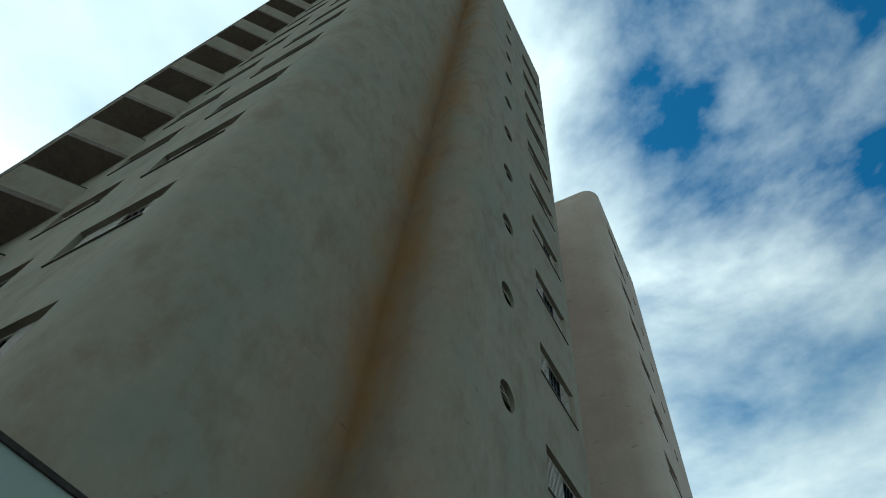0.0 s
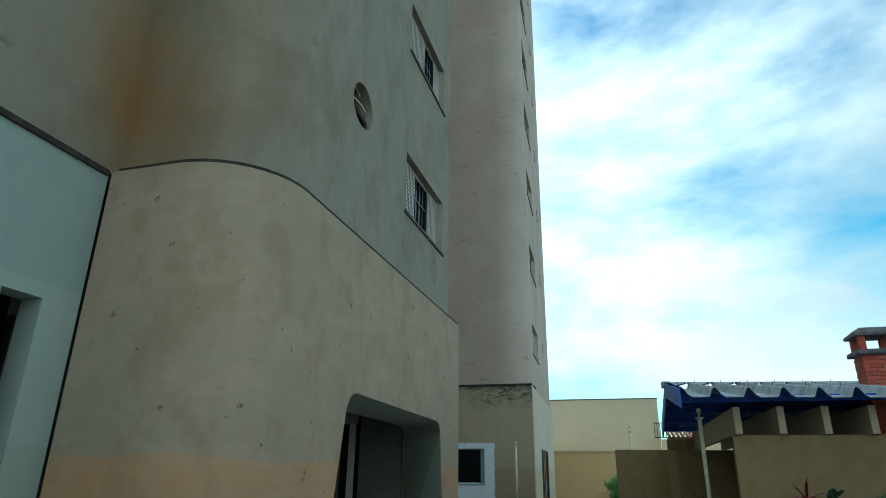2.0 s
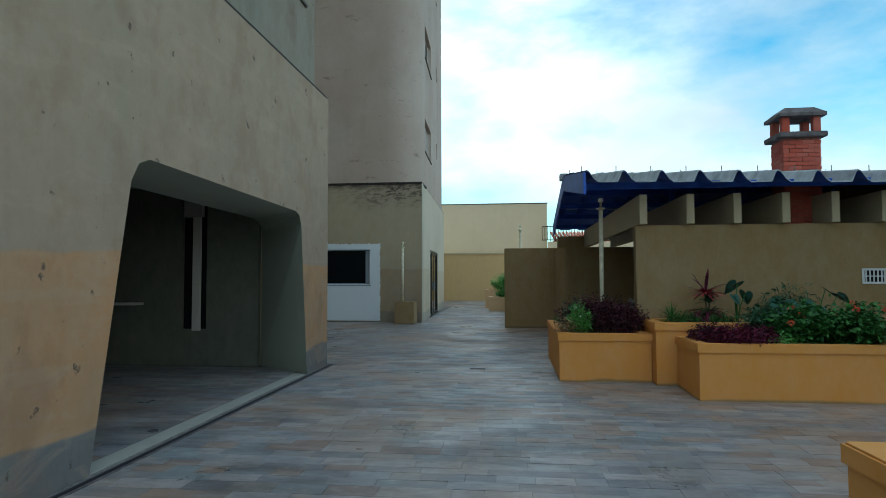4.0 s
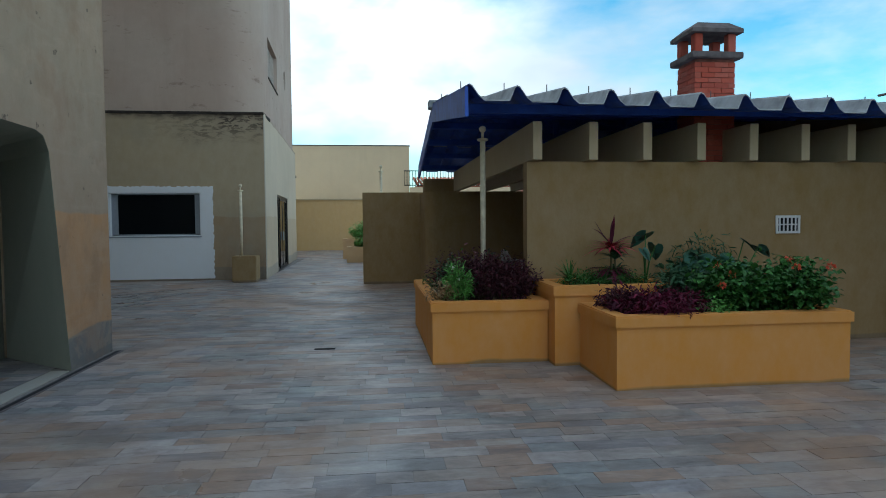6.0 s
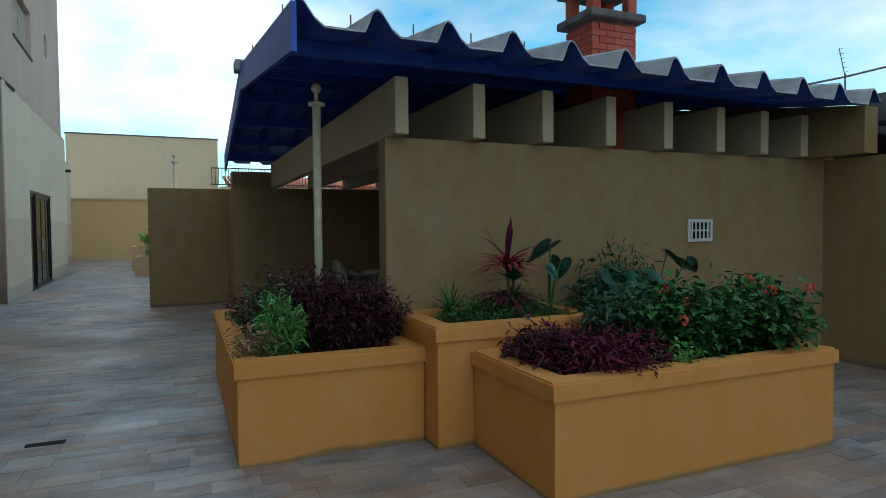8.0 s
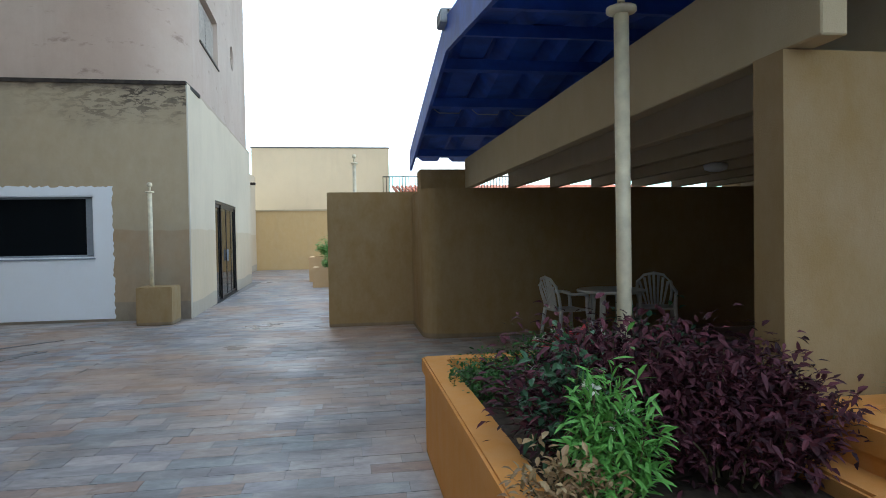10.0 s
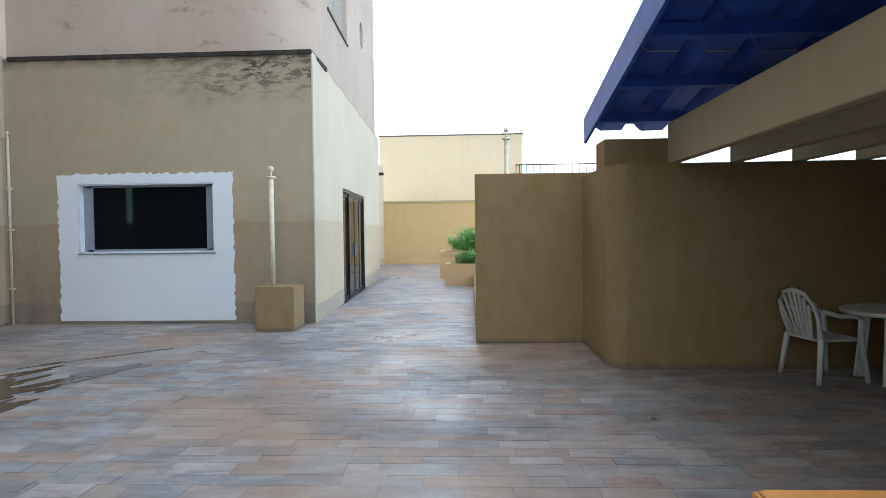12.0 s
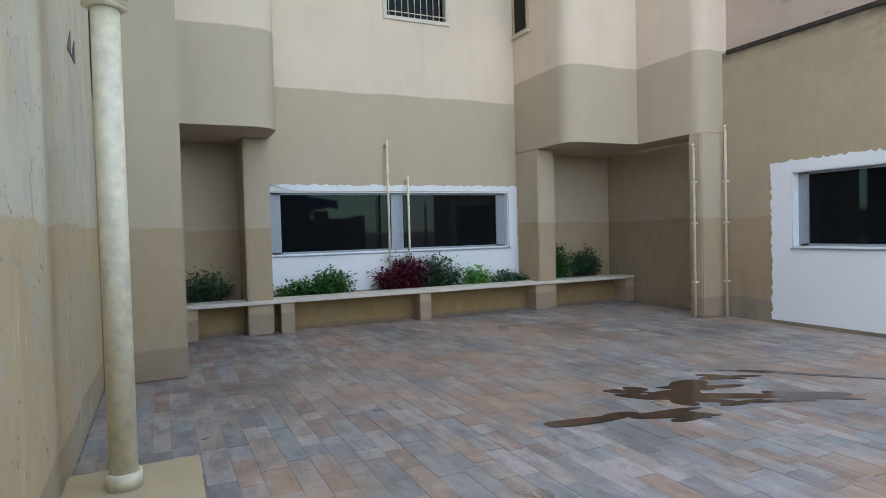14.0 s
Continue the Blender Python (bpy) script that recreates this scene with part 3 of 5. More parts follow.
wall("wall_hall_upstand", [(-2.202 + SIDE_TURN * 0.9, 24.0), (side_x(SIDE_Y) - 0.002, SIDE_Y - 0.01)], 4.5, 4.56, M_HALL_LIT, depth=-0.16)
part("tower_second_roof", one_box(-12, -3.1, 24.2, 30, TOP - 1, TOP - 0.8), M_CONCRETE, kind="structure")

# ---- court between the towers ----
wall("wall_court_west", [(-10.82, 14.0), (-10.82, 23.5)][::-1], 0, TOP - 2, M_COURTBACK, depth=0.25,
     openings=[(0, 23.5 - 20.75, 23.5 - 15.95, 1.23, 2.36), (0, 23.5 - 19.45, 23.5 - 18.2, 5.62, 7.0)])


def bay(name, outline_low, z0, z1):
    ob = part(name, (lambda b: (prism(b, outline_low, z0, z1), b)[1])(bmesh.new()), M_COURT, kind="structure")
    for f in ob.data.polygons:
        f.use_smooth = len(f.vertices) == 4
    ob.data.set_sharp_from_angle(angle=radians(30))
    return ob


north_bay = [(-10.85, 20.95)] + arc(-9.35, 21.30, 0.35, -90, 0, 6) + [(-9.0, 22.55), (-7.75, 22.55)] + arc(-7.75, 22.80, 0.25, -90, 0, 5)[1:] + [(-7.5, 23.3), (-10.85, 23.3)]
south_bay = [(x, 36.8 - y) for x, y in north_bay][::-1]
bay("wall_bay_north", north_bay, 3.15, TOP - 2)
bay("wall_bay_south", south_bay, 3.15, TOP - 2)
part("pier_north", one_box(-7.78, -7.5, 22.55, 23.3, 0, 3.15, 0.02), M_COURT, kind="structure")
part("pier_bench_north", one_box(-10.80, -10.02, 20.95, 21.35, 0, 3.15, 0.02), M_COURT, kind="structure")
part("pier_south", one_box(-7.9, -7.48, 13.62, 14.47, 0, TOP - 2, 0.02), M_COURT, kind="structure")
part("pier_bench_south", one_box(-10.80, -10.02, 15.45, 15.85, 0, 3.15, 0.02), M_COURT, kind="structure")
wall("wall_niche_north", [(-10.85, 23.35), (-7.5, 23.35)], 0, 3.2, M_NICHE_SHADE, depth=-0.15)
wall("wall_niche_south", [(-10.85, 13.6), (-7.5, 13.6)][::-1], 0, 3.2, M_NICHE_SHADE, depth=-0.15)

# ---- far wall ----
wall("wall_far", [(-3.9, 41.9), (2.83, 41.9), (2.83, 50)], 0, 6.0, M_FARWALL, depth=-0.25)
part("wall_far_low", one_box(-3.9, 6.5, 41.2, 41.6, 0, 2.85), M_FARWALL, kind="structure")
part("trim_far", one_box(-3.9, 6.5, 41.15, 41.65, 2.85, 2.92), M_BEAM, kind="structure")
part("trim_far_top", one_box(-3.95, 2.87, 41.88, 42.2, 6.0, 6.06), M_CAP, kind="structure")

# ---- garden walls and the covered terrace ----
part("wall_garden", one_box(0.45, 2.1, 21.16, 21.36, 0, 2.26, 0.01), M_OCHRE, kind="structure")
part("wall_garden_back", one_box(0.45, 0.65, 21.36, 34, 0, 0.3, 0.01), M_OCHRE, kind="structure")
terrace = [(1.87, 21.16)] + arc(2.12, 19.85, 0.25, 180, 270, 6) + [(7.59, 19.6), (7.59, 19.8), (2.3, 19.8), (2.10, 20.0), (2.10, 21.16)]
bm = bmesh.new()
prism(bm, terrace, 0, 2.2)
ob = part("wall_terrace_back", bm, M_OCHRE, kind="structure")
part("wall_terrace_corner", one_box(1.875, 2.62, 19.86, 20.3, 2.2, 2.50), M_OCHRE, kind="structure")
wall("wall_terrace_front", [(7.6, 12.96), (2.5, 12.96)][::-1], 0, 2.2, M_OCHRE, depth=-0.18)
wall("wall_terrace_side", [(7.6, 8.0), (7.6, 20.0)], 0, 2.2, M_OCHRE, depth=0.2)

# dark rooms behind the windows
for name, r in (("room_tower", (-7.3, -3.6, 7.3, 13.2, 4.6, 44)), ("room_tower", (-25, -5.6, 3.0, 13.2, 4.6, 44)), ("room_tower_second", (-9, -3.7, 24.4, 32.4, 4.7, 43)),
                ("room_wing", (-6.5, -4.9, -6.8, 5.8, 0.02, 4.3)), ("room_hall", (-9, -3.4, 24.2, 32.2, 0.02, 4.25)), ("room_court", (-14, -11.5, 14.2, 23.4, 0.02, 42))):
    part(name, one_box(*r), M_BLACK, kind="structure")

# ---- terrace roof and beams ----
EAVE, RIDGE, BACK, PITCH_UP = 12.20, 16.40, 20.70, 0.150
SKEW = 0.016


def roof_rise(y):
    """Height of the roof over its front eave: it climbs to a ridge and falls again."""
    return PITCH_UP * (min(y, RIDGE) - EAVE) - PITCH_UP * max(0.0, y - RIDGE)


def wave_roof(front):
    """Large corrugated sheets of one slope: crowns every half metre, laid from eave to ridge."""
    bm = bmesh.new()
    pitch, n = 0.5, 12
    prof = []
    for i in range(n):
        c = 1.71 + pitch * i
        drop = -0.02 * (c - 1.71)
        prof += [(c - 0.06, 2.79 + drop), (c - 0.025, 2.88 + drop), (c + 0.0, 2.90 + drop), (c + 0.03, 2.885 + drop), (c + 0.10, 2.785 + drop), (c + 0.16, 2.74 + drop), (c + 0.42, 2.74 + drop)]
    prof = prof[2:-2]
    t = 0.014
    cuts = (EAVE, 14.35, RIDGE) if front else (RIDGE, 18.5, BACK)
    for k, (a, b) in enumerate(zip(cuts, cuts[1:])):
        over = 0.015 * (k if front else 1 - k)
        b2 = b + (0.05 if k == 0 else 0.0)
        for (xa, za), (xb, zb) in zip(prof, prof[1:]):
            za, zb = za + over, zb + over
            ra, rb = roof_rise(a), roof_rise(b2)
            for dz, mi in ((0, 1), (t, 0)):
                q = [(xa, a, za + dz + ra), (xb, a, zb + dz + ra), (xb, b2, zb + dz + rb), (xa, b2, za + dz + rb)]
                f = bm.faces.new([bm.verts.new(p) for p in (q if mi == 0 else q[::-1])])
                f.material_index = mi
            for y, r in ((a, ra), (b2, rb)):
                bm.faces.new([bm.verts.new(p) for p in ((xa, y, za + r), (xb, y, zb + r), (xb, y, zb + t + r), (xa, y, za + t + r))])
    for v in bm.verts:
        v.co.x += SKEW * (v.co.y - EAVE)
    return bm


def sloping_bar(x0, x1, y0, y1, z0, z1):
    """A bar whose ends follow the rise of the roof."""
    bm = one_box(x0, x1, y0, y1, z0, z1)
    for v in bm.verts:
        v.co.z += roof_rise(v.co.y)
        v.co.x += SKEW * (v.co.y - EAVE)
    return bm


roof = thing("terrace_roof", "dark weathered corrugated fibre cement gable roof with blue painted underside over the terrace", "roof")
part("sheet", wave_roof(True), [M_ROOF, M_ROOFUNDER], roof)
part("sheet", wave_roof(False), [M_ROOF, M_ROOFUNDER], roof)
part("edge_board", sloping_bar(1.665, 1.70, EAVE + 0.02, RIDGE, 2.58, 2.885), M_ROOFUNDER, roof, "blue painted edge board")
part("edge_board", sloping_bar(1.665, 1.70, RIDGE, BACK - 0.02, 2.58, 2.885), M_ROOFUNDER, roof, "blue painted edge board")
bm = bmesh.new()
for k in range(24):
    c = 1.66 + 0.25 * k
    h = 2.90 + roof_rise(RIDGE) - 0.02 * (c - 1.71)
    up = 0.03 if k % 2 == 0 else -0.03
    quad = [(c, RIDGE - 0.16, h - 0.03 + up), (c + 0.24, RIDGE - 0.16, h - 0.03 - up), (c + 0.24, RIDGE, h + 0.03), (c, RIDGE, h + 0.03)]
    back = [(x, 2 * RIDGE - y, z) for x, y, z in quad][::-1]
    for q in (quad, back):
        bm.faces.new([bm.verts.new((x + SKEW * (RIDGE - EAVE), y, z)) for x, y, z in q])
part("ridge_cap", bm, M_ROOF, roof)
part("ridge_end", one_box(1.60 + SKEW * 4.2, 1.76 + SKEW * 4.2, RIDGE - 0.12, RIDGE + 0.12, 2.80 + roof_rise(RIDGE), 2.93 + roof_rise(RIDGE), 0.01), M_ROOF, roof)
for k in range(8):
    y = 12.75 + 1.04 * k
    part("purlin", sloping_bar(1.70, 7.3, y, y + 0.08, 2.63, 2.735), M_ROOFUNDER, roof)
for x in (3.85, 5.17, 6.43):
    part("strut", one_box(x, x + 0.09, RIDGE - 0.04, RIDGE + 0.04, 2.635, 2.60 + roof_rise(RIDGE)), M_ROOFUNDER, roof)
bm = bmesh.new()
gable = [(EAVE + 0.1, 2.2), (BACK - 0.1, 2.2), (BACK - 0.1, 2.66), (RIDGE, 2.66 + roof_rise(RIDGE)), (EAVE + 0.1, 2.66)]
near, far = [bm.verts.new((7.24, y, z)) for y, z in gable], [bm.verts.new((7.44, y, z)) for y, z in gable]
bm.faces.new(near), bm.faces.new(far[::-1])
for k in range(5):
    bm.faces.new((near[k], far[k], far[(k + 1) % 5], near[(k + 1) % 5]))
bmesh.ops.recalc_face_normals(bm, faces=bm.faces)
part("wall_gable", bm, M_OCHRE, kind="structure")
beam_x = [2.53, 3.19, 3.84, 4.50, 5.16, 5.82, 6.42, 7.01]
first = None
for x in beam_x:
    ob = new("beam", mesh_of("beam", one_box(0, 0.11, 12.80, 19.75, 2.205, 2.64, 0.006, 1), M_BEAM)) if first is None else new("beam", first.data)
    first = first or ob
    ob.location.x = x
    tagged(ob, kind="structure")

# slab roof on the east side
part("roof_slab", one_box(7.46, 11.0, 4.0, 12.5, 2.52, 2.80, 0.01), M_SLATE, kind="structure")
# unseen slab and wall strip, added to keep sky light out of the terrace
part("roof_slab_rear", one_box(7.78, 11.0, 12.7, 21.0, 2.48, 2.78, 0.01), M_SLATE, kind="structure")
part("wall_terrace_side_top", one_box(7.62, 7.78, 12.98, 19.58, 2.2, 2.72), M_OCHRE, kind="structure")

# ---- chimney ----
chim = thing("chimney", "red brick barbecue chimney with a weathered concrete cap", "chimney", (5.05, 13.60, -0.10))
chim.scale = (0.89, 0.89, 1.0)
part("core", one_box(-0.29, 0.29, -0.24, 0.24, 0, 3.70), M_BRICKBED, chim)
part("collar", one_box(-0.385, 0.385, -0.335, 0.335, 3.64, 3.72, 0.01), M_CAP, chim)
for sx in (-1, 1):
    for sy in (-1, 1):
        part("cap_post", one_box(sx * 0.25 - 0.06, sx * 0.25 + 0.06, sy * 0.20 - 0.06, sy * 0.20 + 0.06, 3.72, 3.96, 0.008), M_BRICK, chim)
bm = bmesh.new()
base = [bm.verts.new(p) for p in ((-0.38, -0.33, 3.96), (0.38, -0.33, 3.96), (0.38, 0.33, 3.96), (-0.38, 0.33, 3.96))]
mid = [bm.verts.new(p) for p in ((-0.38, -0.33, 4.01), (0.38, -0.33, 4.01), (0.38, 0.33, 4.01), (-0.38, 0.33, 4.01))]
top = [bm.verts.new(p) for p in ((-0.24, -0.2, 4.11), (0.24, -0.2, 4.11), (0.24, 0.2, 4.11), (-0.24, 0.2, 4.11))]
for lo, hi in ((base, mid), (mid, top)):
    for i in range(4):
        bm.faces.new((lo[i], lo[(i + 1) % 4], hi[(i + 1) % 4], hi[i]))
bm.faces.new(base[::-1]), bm.faces.new(top)
part("cap", bm, M_CAP, chim)

# ---- planters ----
def planter(name_label, x0, x1, y0, y1, h, rim=0.14, paint=None):
    paint = paint or M_PLANTER
    p = thing("planter", name_label, "planter", ((x0 + x1) / 2, (y0 + y1) / 2, 0))
    a, b = (x1 - x0) / 2, (y1 - y0) / 2
    bm = bmesh.new()
    o = [(-a, -b), (a, -b), (a, b), (-a, b)]
    n = [(-a + 0.1, -b + 0.1), (a - 0.1, -b + 0.1), (a - 0.1, b - 0.1), (-a + 0.1, b - 0.1)]
    rings = [[bm.verts.new((x, y, z)) for x, y in q] for q, z in ((o, 0), (o, h - 0.10), (n, h - 0.10), (n, 0))]
    for k in range(4):
        A, B = rings[k], rings[(k + 1) % 4]
        for i in range(4):
            bm.faces.new((A[i], A[(i + 1) % 4], B[(i + 1) % 4], B[i]))
    bmesh.ops.recalc_face_normals(bm, faces=bm.faces)
    part("body", bm, paint, p)
    bm = bmesh.new()
    e = 0.02
    o = [(-a - e, -b - e), (a + e, -b - e), (a + e, b + e), (-a - e, b + e)]
    n = [(-a + rim, -b + rim), (a - rim, -b + rim), (a - rim, b - rim), (-a + rim, b - rim)]
    rings = [[bm.verts.new((x, y, z)) for x, y in q] for q, z in ((o, h - 0.10), (o, h), (n, h), (n, h - 0.10))]
    for k in range(4):
        A, B = rings[k], rings[(k + 1) % 4]
        for i in range(4):
            bm.faces.new((A[i], A[(i + 1) % 4], B[(i + 1) % 4], B[i]))
    bmesh.ops.recalc_face_normals(bm, faces=bm.faces)
    bmesh.ops.bevel(bm, geom=[e for e in bm.edges if abs(e.verts[0].co.z - h) < 1e-4 and abs(e.verts[1].co.z - h) < 1e-4], offset=0.012, segments=2, affect="EDGES")
    part("rim", bm, paint, p)
    bm = bmesh.new()
    bmesh.ops.create_grid(bm, x_segments=24, y_segments=16, size=1)
    for v in bm.verts:
        v.co = Vector((v.co.x * (a - 0.11), v.co.y * (b - 0.11), h - 0.07 + 0.02 * noise.noise(v.co * 6)))
    part("soil", bm, M_SOIL, p)
    return p


P1 = planter("ochre painted masonry planter with purple and green shrubs", 1.32, 2.56, 12.32, 15.0, 0.66)
P3 = planter("taller ochre painted masonry planter with red leaved plants", 2.57, 3.92, 12.09, 12.94, 0.83)
P2 = planter("ochre painted masonry planter with wine coloured and flowering plants", 2.83, 5.06, 11.10, 12.06, 0.66)
P4 = planter("low ochre painted masonry planter by the entrance path", 2.25, 4.3, 3.6, 6.80, 0.66)
P5 = planter("far ochre planter with a clipped green bush", -0.33, 1.2, 29.7, 30.9, 0.60, paint=M_PLANTER_PALE)
P6 = planter("taller far ochre planter with a green bush behind the first", -0.6, 0.9, 32.3, 33.6, 0.85, paint=M_PLANTER_PALE)

# ---- tower windows ----
def lattice(bm, x0, x1, z0, z1, y, step=0.085, w=0.022, t=0.012):
    """A pierced shutter panel: bars both ways inside a frame."""
    n = max(2, round((x1 - x0) / step))
    for i in range(n + 1):
        x = x0 + (x1 - x0) * i / n
        box(bm, x - w / 2, x + w / 2, y, y + t, z0, z1)
    n = max(2, round((z1 - z0) / step))
    for i in range(n + 1):
        z = z0 + (z1 - z0) * i / n
        box(bm, x0, x1, y + t, y + 2 * t, z - w / 2, z + w / 2)


def tower_window(width, height, style=0):
    """A sliding window with pierced shutters, in its own plane: x along the wall, the outer side towards -y, the foot of the opening at z = 0."""
    w = new("window")
    tagged(w, kind="structure", label="recessed sliding window with pierced metal shutters and a dark sill")
    h = width / 2
    bm = bmesh.new()
    for r in ((-h, -h + 0.05, 0, height), (h - 0.05, h, 0, height), (-h + 0.05, h - 0.05, 0, 0.05), (-h + 0.05, h - 0.05, height - 0.05, height)):
        box(bm, r[0], r[1], 0.13, 0.20, r[2], r[3])
    part("window_frame", bm, M_SHUTTER, w)
    part("window_sill", one_box(-h - 0.04, h + 0.04, -0.035, 0.14, -0.05, 0.0, 0.006, 1), M_SILL, w)
    a, b = ((-h * 0.36, h * 0.36), (-h * 0.05, h * 0.55), (h * 0.04, h * 0.16))[style]
    for x0, x1 in ((-h + 0.06, a), (b, h - 0.06)):
        bm = bmesh.new()
        lattice(bm, x0, x1, 0.06, height - 0.06, 0.10)
        part("shutter", bm, M_SHUTTER, w)
    part("pane", one_box(a, b, 0.168, 0.174, 0.05, height - 0.05), M_GLASS, w)
    bm = bmesh.new()
    for k in range(5):
        x = a + (b - a) * k / 4
        box(bm, x - 0.015, x + 0.015, 0.145, 0.165, 0.05, height - 0.05)
    box(bm, a, b, 0.14, 0.15, height * 0.55, height * 0.55 + 0.03)
    part("grille", bm, M_DARKMETAL, w)
    part("backing", one_box(-h + 0.05, h - 0.05, 0.21, 0.215, 0.05, height - 0.05), M_BLACK, w)
    return w


def round_window(r):
    w = new("round_window")
    tagged(w, kind="structure", label="small round bathroom window with a tilted pane")
    bm = bmesh.new()
    ring = [(r * math.cos(2 * math.pi * k / 24), 0.15, r * math.sin(2 * math.pi * k / 24)) for k in range(25)]
    tube(bm, ring, 0.022, 6, cap=False)
    part("window_frame", bm, M_SHUTTER, w)
    bm = bmesh.new()
    bmesh.ops.create_circle(bm, cap_ends=True, segments=24, radius=r * 0.93, matrix=pose(0, 0.12, 0, 62, 0, 0))
    part("pane", bm, M_GLASS, w)
    bm = bmesh.new()
    tube(bm, [(-r, 0.10, 0.06), (0, 0.03, 0.02), (r, 0.10, 0.06)], 0.012, 6)
    part("stay", bm, M_WHITEMETAL, w)
    return w


T2_ANGLE = 90 - math.degrees(math.atan2(side_x(SIDE_Y) - T2_IN + 2.35, SIDE_Y - 24.22))
T2_X = lambda y: -2.35 + (side_x(SIDE_Y) - T2_IN + 2.35) * (y - 24.22) / (SIDE_Y - 24.22)
win_a, win_b, win_c, porthole = tower_window(2.38, 1.16, 0), tower_window(2.38, 1.16, 1), tower_window(2.38, 1.16, 2), round_window(0.36)
for i in FLOORS:
    z = SILL0 + STOREY * i
    for src, m in (((win_a, win_b)[(i * 7) % 3 == 1], pose(-2.64, 11.91, z, 0, 0, 90)), ((win_b, win_a)[(i * 5) % 3 == 0] if i else win_c, pose(T2_X(26.225), 26.225, z + 0.03, 0, 0, T2_ANGLE)),
                   ((win_a, win_b)[i % 2], pose(-7.025, 1.8, z, 0, 0, 0)), (win_b, pose(-10.8, 1.8, z, 0, 0, 0)),
                   (porthole, pose(-2.64, 8.72, 6.76 + STOREY * i, 0, 0, 90)), (porthole, pose(T2_X(30.0), 30.0, 6.95 + STOREY * i, 0, 0, T2_ANGLE))):
        copy_thing(src, m)
for src in (win_a, win_b, win_c, porthole):
    for o in (*src.children_recursive, src):
        bpy.data.objects.remove(o)

# balconies of the south side
balcony = None
for i in range(-1, 12):
    z = 11.32 + STOREY * (i - 2)
    if balcony is None:
        balcony = tagged(new("balcony"), kind="structure", label="deep concrete balcony with a slanting end parapet")
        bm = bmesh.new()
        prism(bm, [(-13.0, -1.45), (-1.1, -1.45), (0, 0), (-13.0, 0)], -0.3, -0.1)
        part("slab", bm, M_BALCONY_SHADE, balcony)
        bm = bmesh.new()
        prism(bm, [(-1.1, -1.45), (0, 0), (-0.17, 0), (-1.2, -1.34), (-13.0, -1.34), (-13.0, -1.45)], -0.1, 1.05)
        part("parapet", bm, M_TOWER, balcony)
        bm = bmesh.new()
        tube(bm, [(-1.13, -1.38, 1.12), (-0.08, -0.02, 1.12)], 0.025, 8)
        tube(bm, [(-1.13, -1.38, 1.12), (-13.0, -1.38, 1.12)], 0.025, 8)
        part("rail", bm, M_DARKMETAL, balcony)
        balcony.location = (-12.6, 1.8, z)
    else:
        copy_thing(balcony, pose(-12.6, 1.8, z))

# ---- hall and court windows, with their primed surrounds ----
def rough_patch(outline_box, hole, step=0.10, wob=0.018, seed=3):
    """A primed patch with an uneven edge round a window, lying 4 mm proud; x along the wall, z up."""
    rnd = random.Random(seed)
    x0, x1, z0, z1 = outline_box
    hx0, hx1, hz0, hz1 = hole
    bm = bmesh.new()

    def edge(ax, az, bx, bz, nx, nz):
        n = max(2, int(max(abs(bx - ax), abs(bz - az)) / step * 2))
        return [(ax + (bx - ax) * i / n + nx * rnd.uniform(-wob, wob), az + (bz - az) * i / n + nz * rnd.uniform(-wob, wob)) for i in range(n)]
    outer = edge(x0, z0, x0, z1, 1, 0) + edge(x0, z1, x1, z1, 0.3, 1) + edge(x1, z1, x1, z0, 1, 0) + [(x1, z0)]
    cx, cz, hw, hh = (hx0 + hx1) / 2, (hz0 + hz1) / 2, (hx1 - hx0) / 2, (hz1 - hz0) / 2

    def inner(p):
        dx, dz = p[0] - cx, p[1] - cz
        k = 1 / max(abs(dx) / hw, abs(dz) / hh)
        return (cx + dx * k, cz + dz * k)
    corners = [(hx0, hz0), (hx0, hz1), (hx1, hz1), (hx1, hz0)]
    pts = [(p, inner(p)) for p in outer + [(x0, z0)]]
    for (o0, i0), (o1, i1) in zip(pts, pts[1:] + pts[:1]):
        quad = [o0, o1, i1]
        for c in corners:
            a0 = math.atan2(i0[1] - cz, i0[0] - cx)
            a1 = math.atan2(i1[1] - cz, i1[0] - cx)
            ac = math.atan2(c[1] - cz, c[0] - cx)
            if (i0[0] != i1[0] and i0[1] != i1[1]) and min(a0, a1) < ac < max(a0, a1) and max(a0, a1) - min(a0, a1) < math.pi:
                quad.append(c)
        quad.append(i0)
        vs = [bm.verts.new((x, 0.0, z)) for x, z in quad]
        if len({(round(v.co.x, 5), round(v.co.z, 5)) for v in vs}) >= 3:
            bm.faces.new(vs)
    bmesh.ops.remove_doubles(bm, verts=bm.verts, dist=0.0005)
    bmesh.ops.recalc_face_normals(bm, faces=bm.faces)
    if bm.faces and sum(f.normal.y for f in bm.faces) > 0:
        bmesh.ops.reverse_faces(bm, faces=bm.faces)
    g = bmesh.ops.extrude_face_region(bm, geom=bm.faces[:])
    for v in g["geom"]:
        if isinstance(v, bmesh.types.BMVert):
            v.co.y -= 0.004
    bmesh.ops.recalc_face_normals(bm, faces=bm.faces)
    return bm


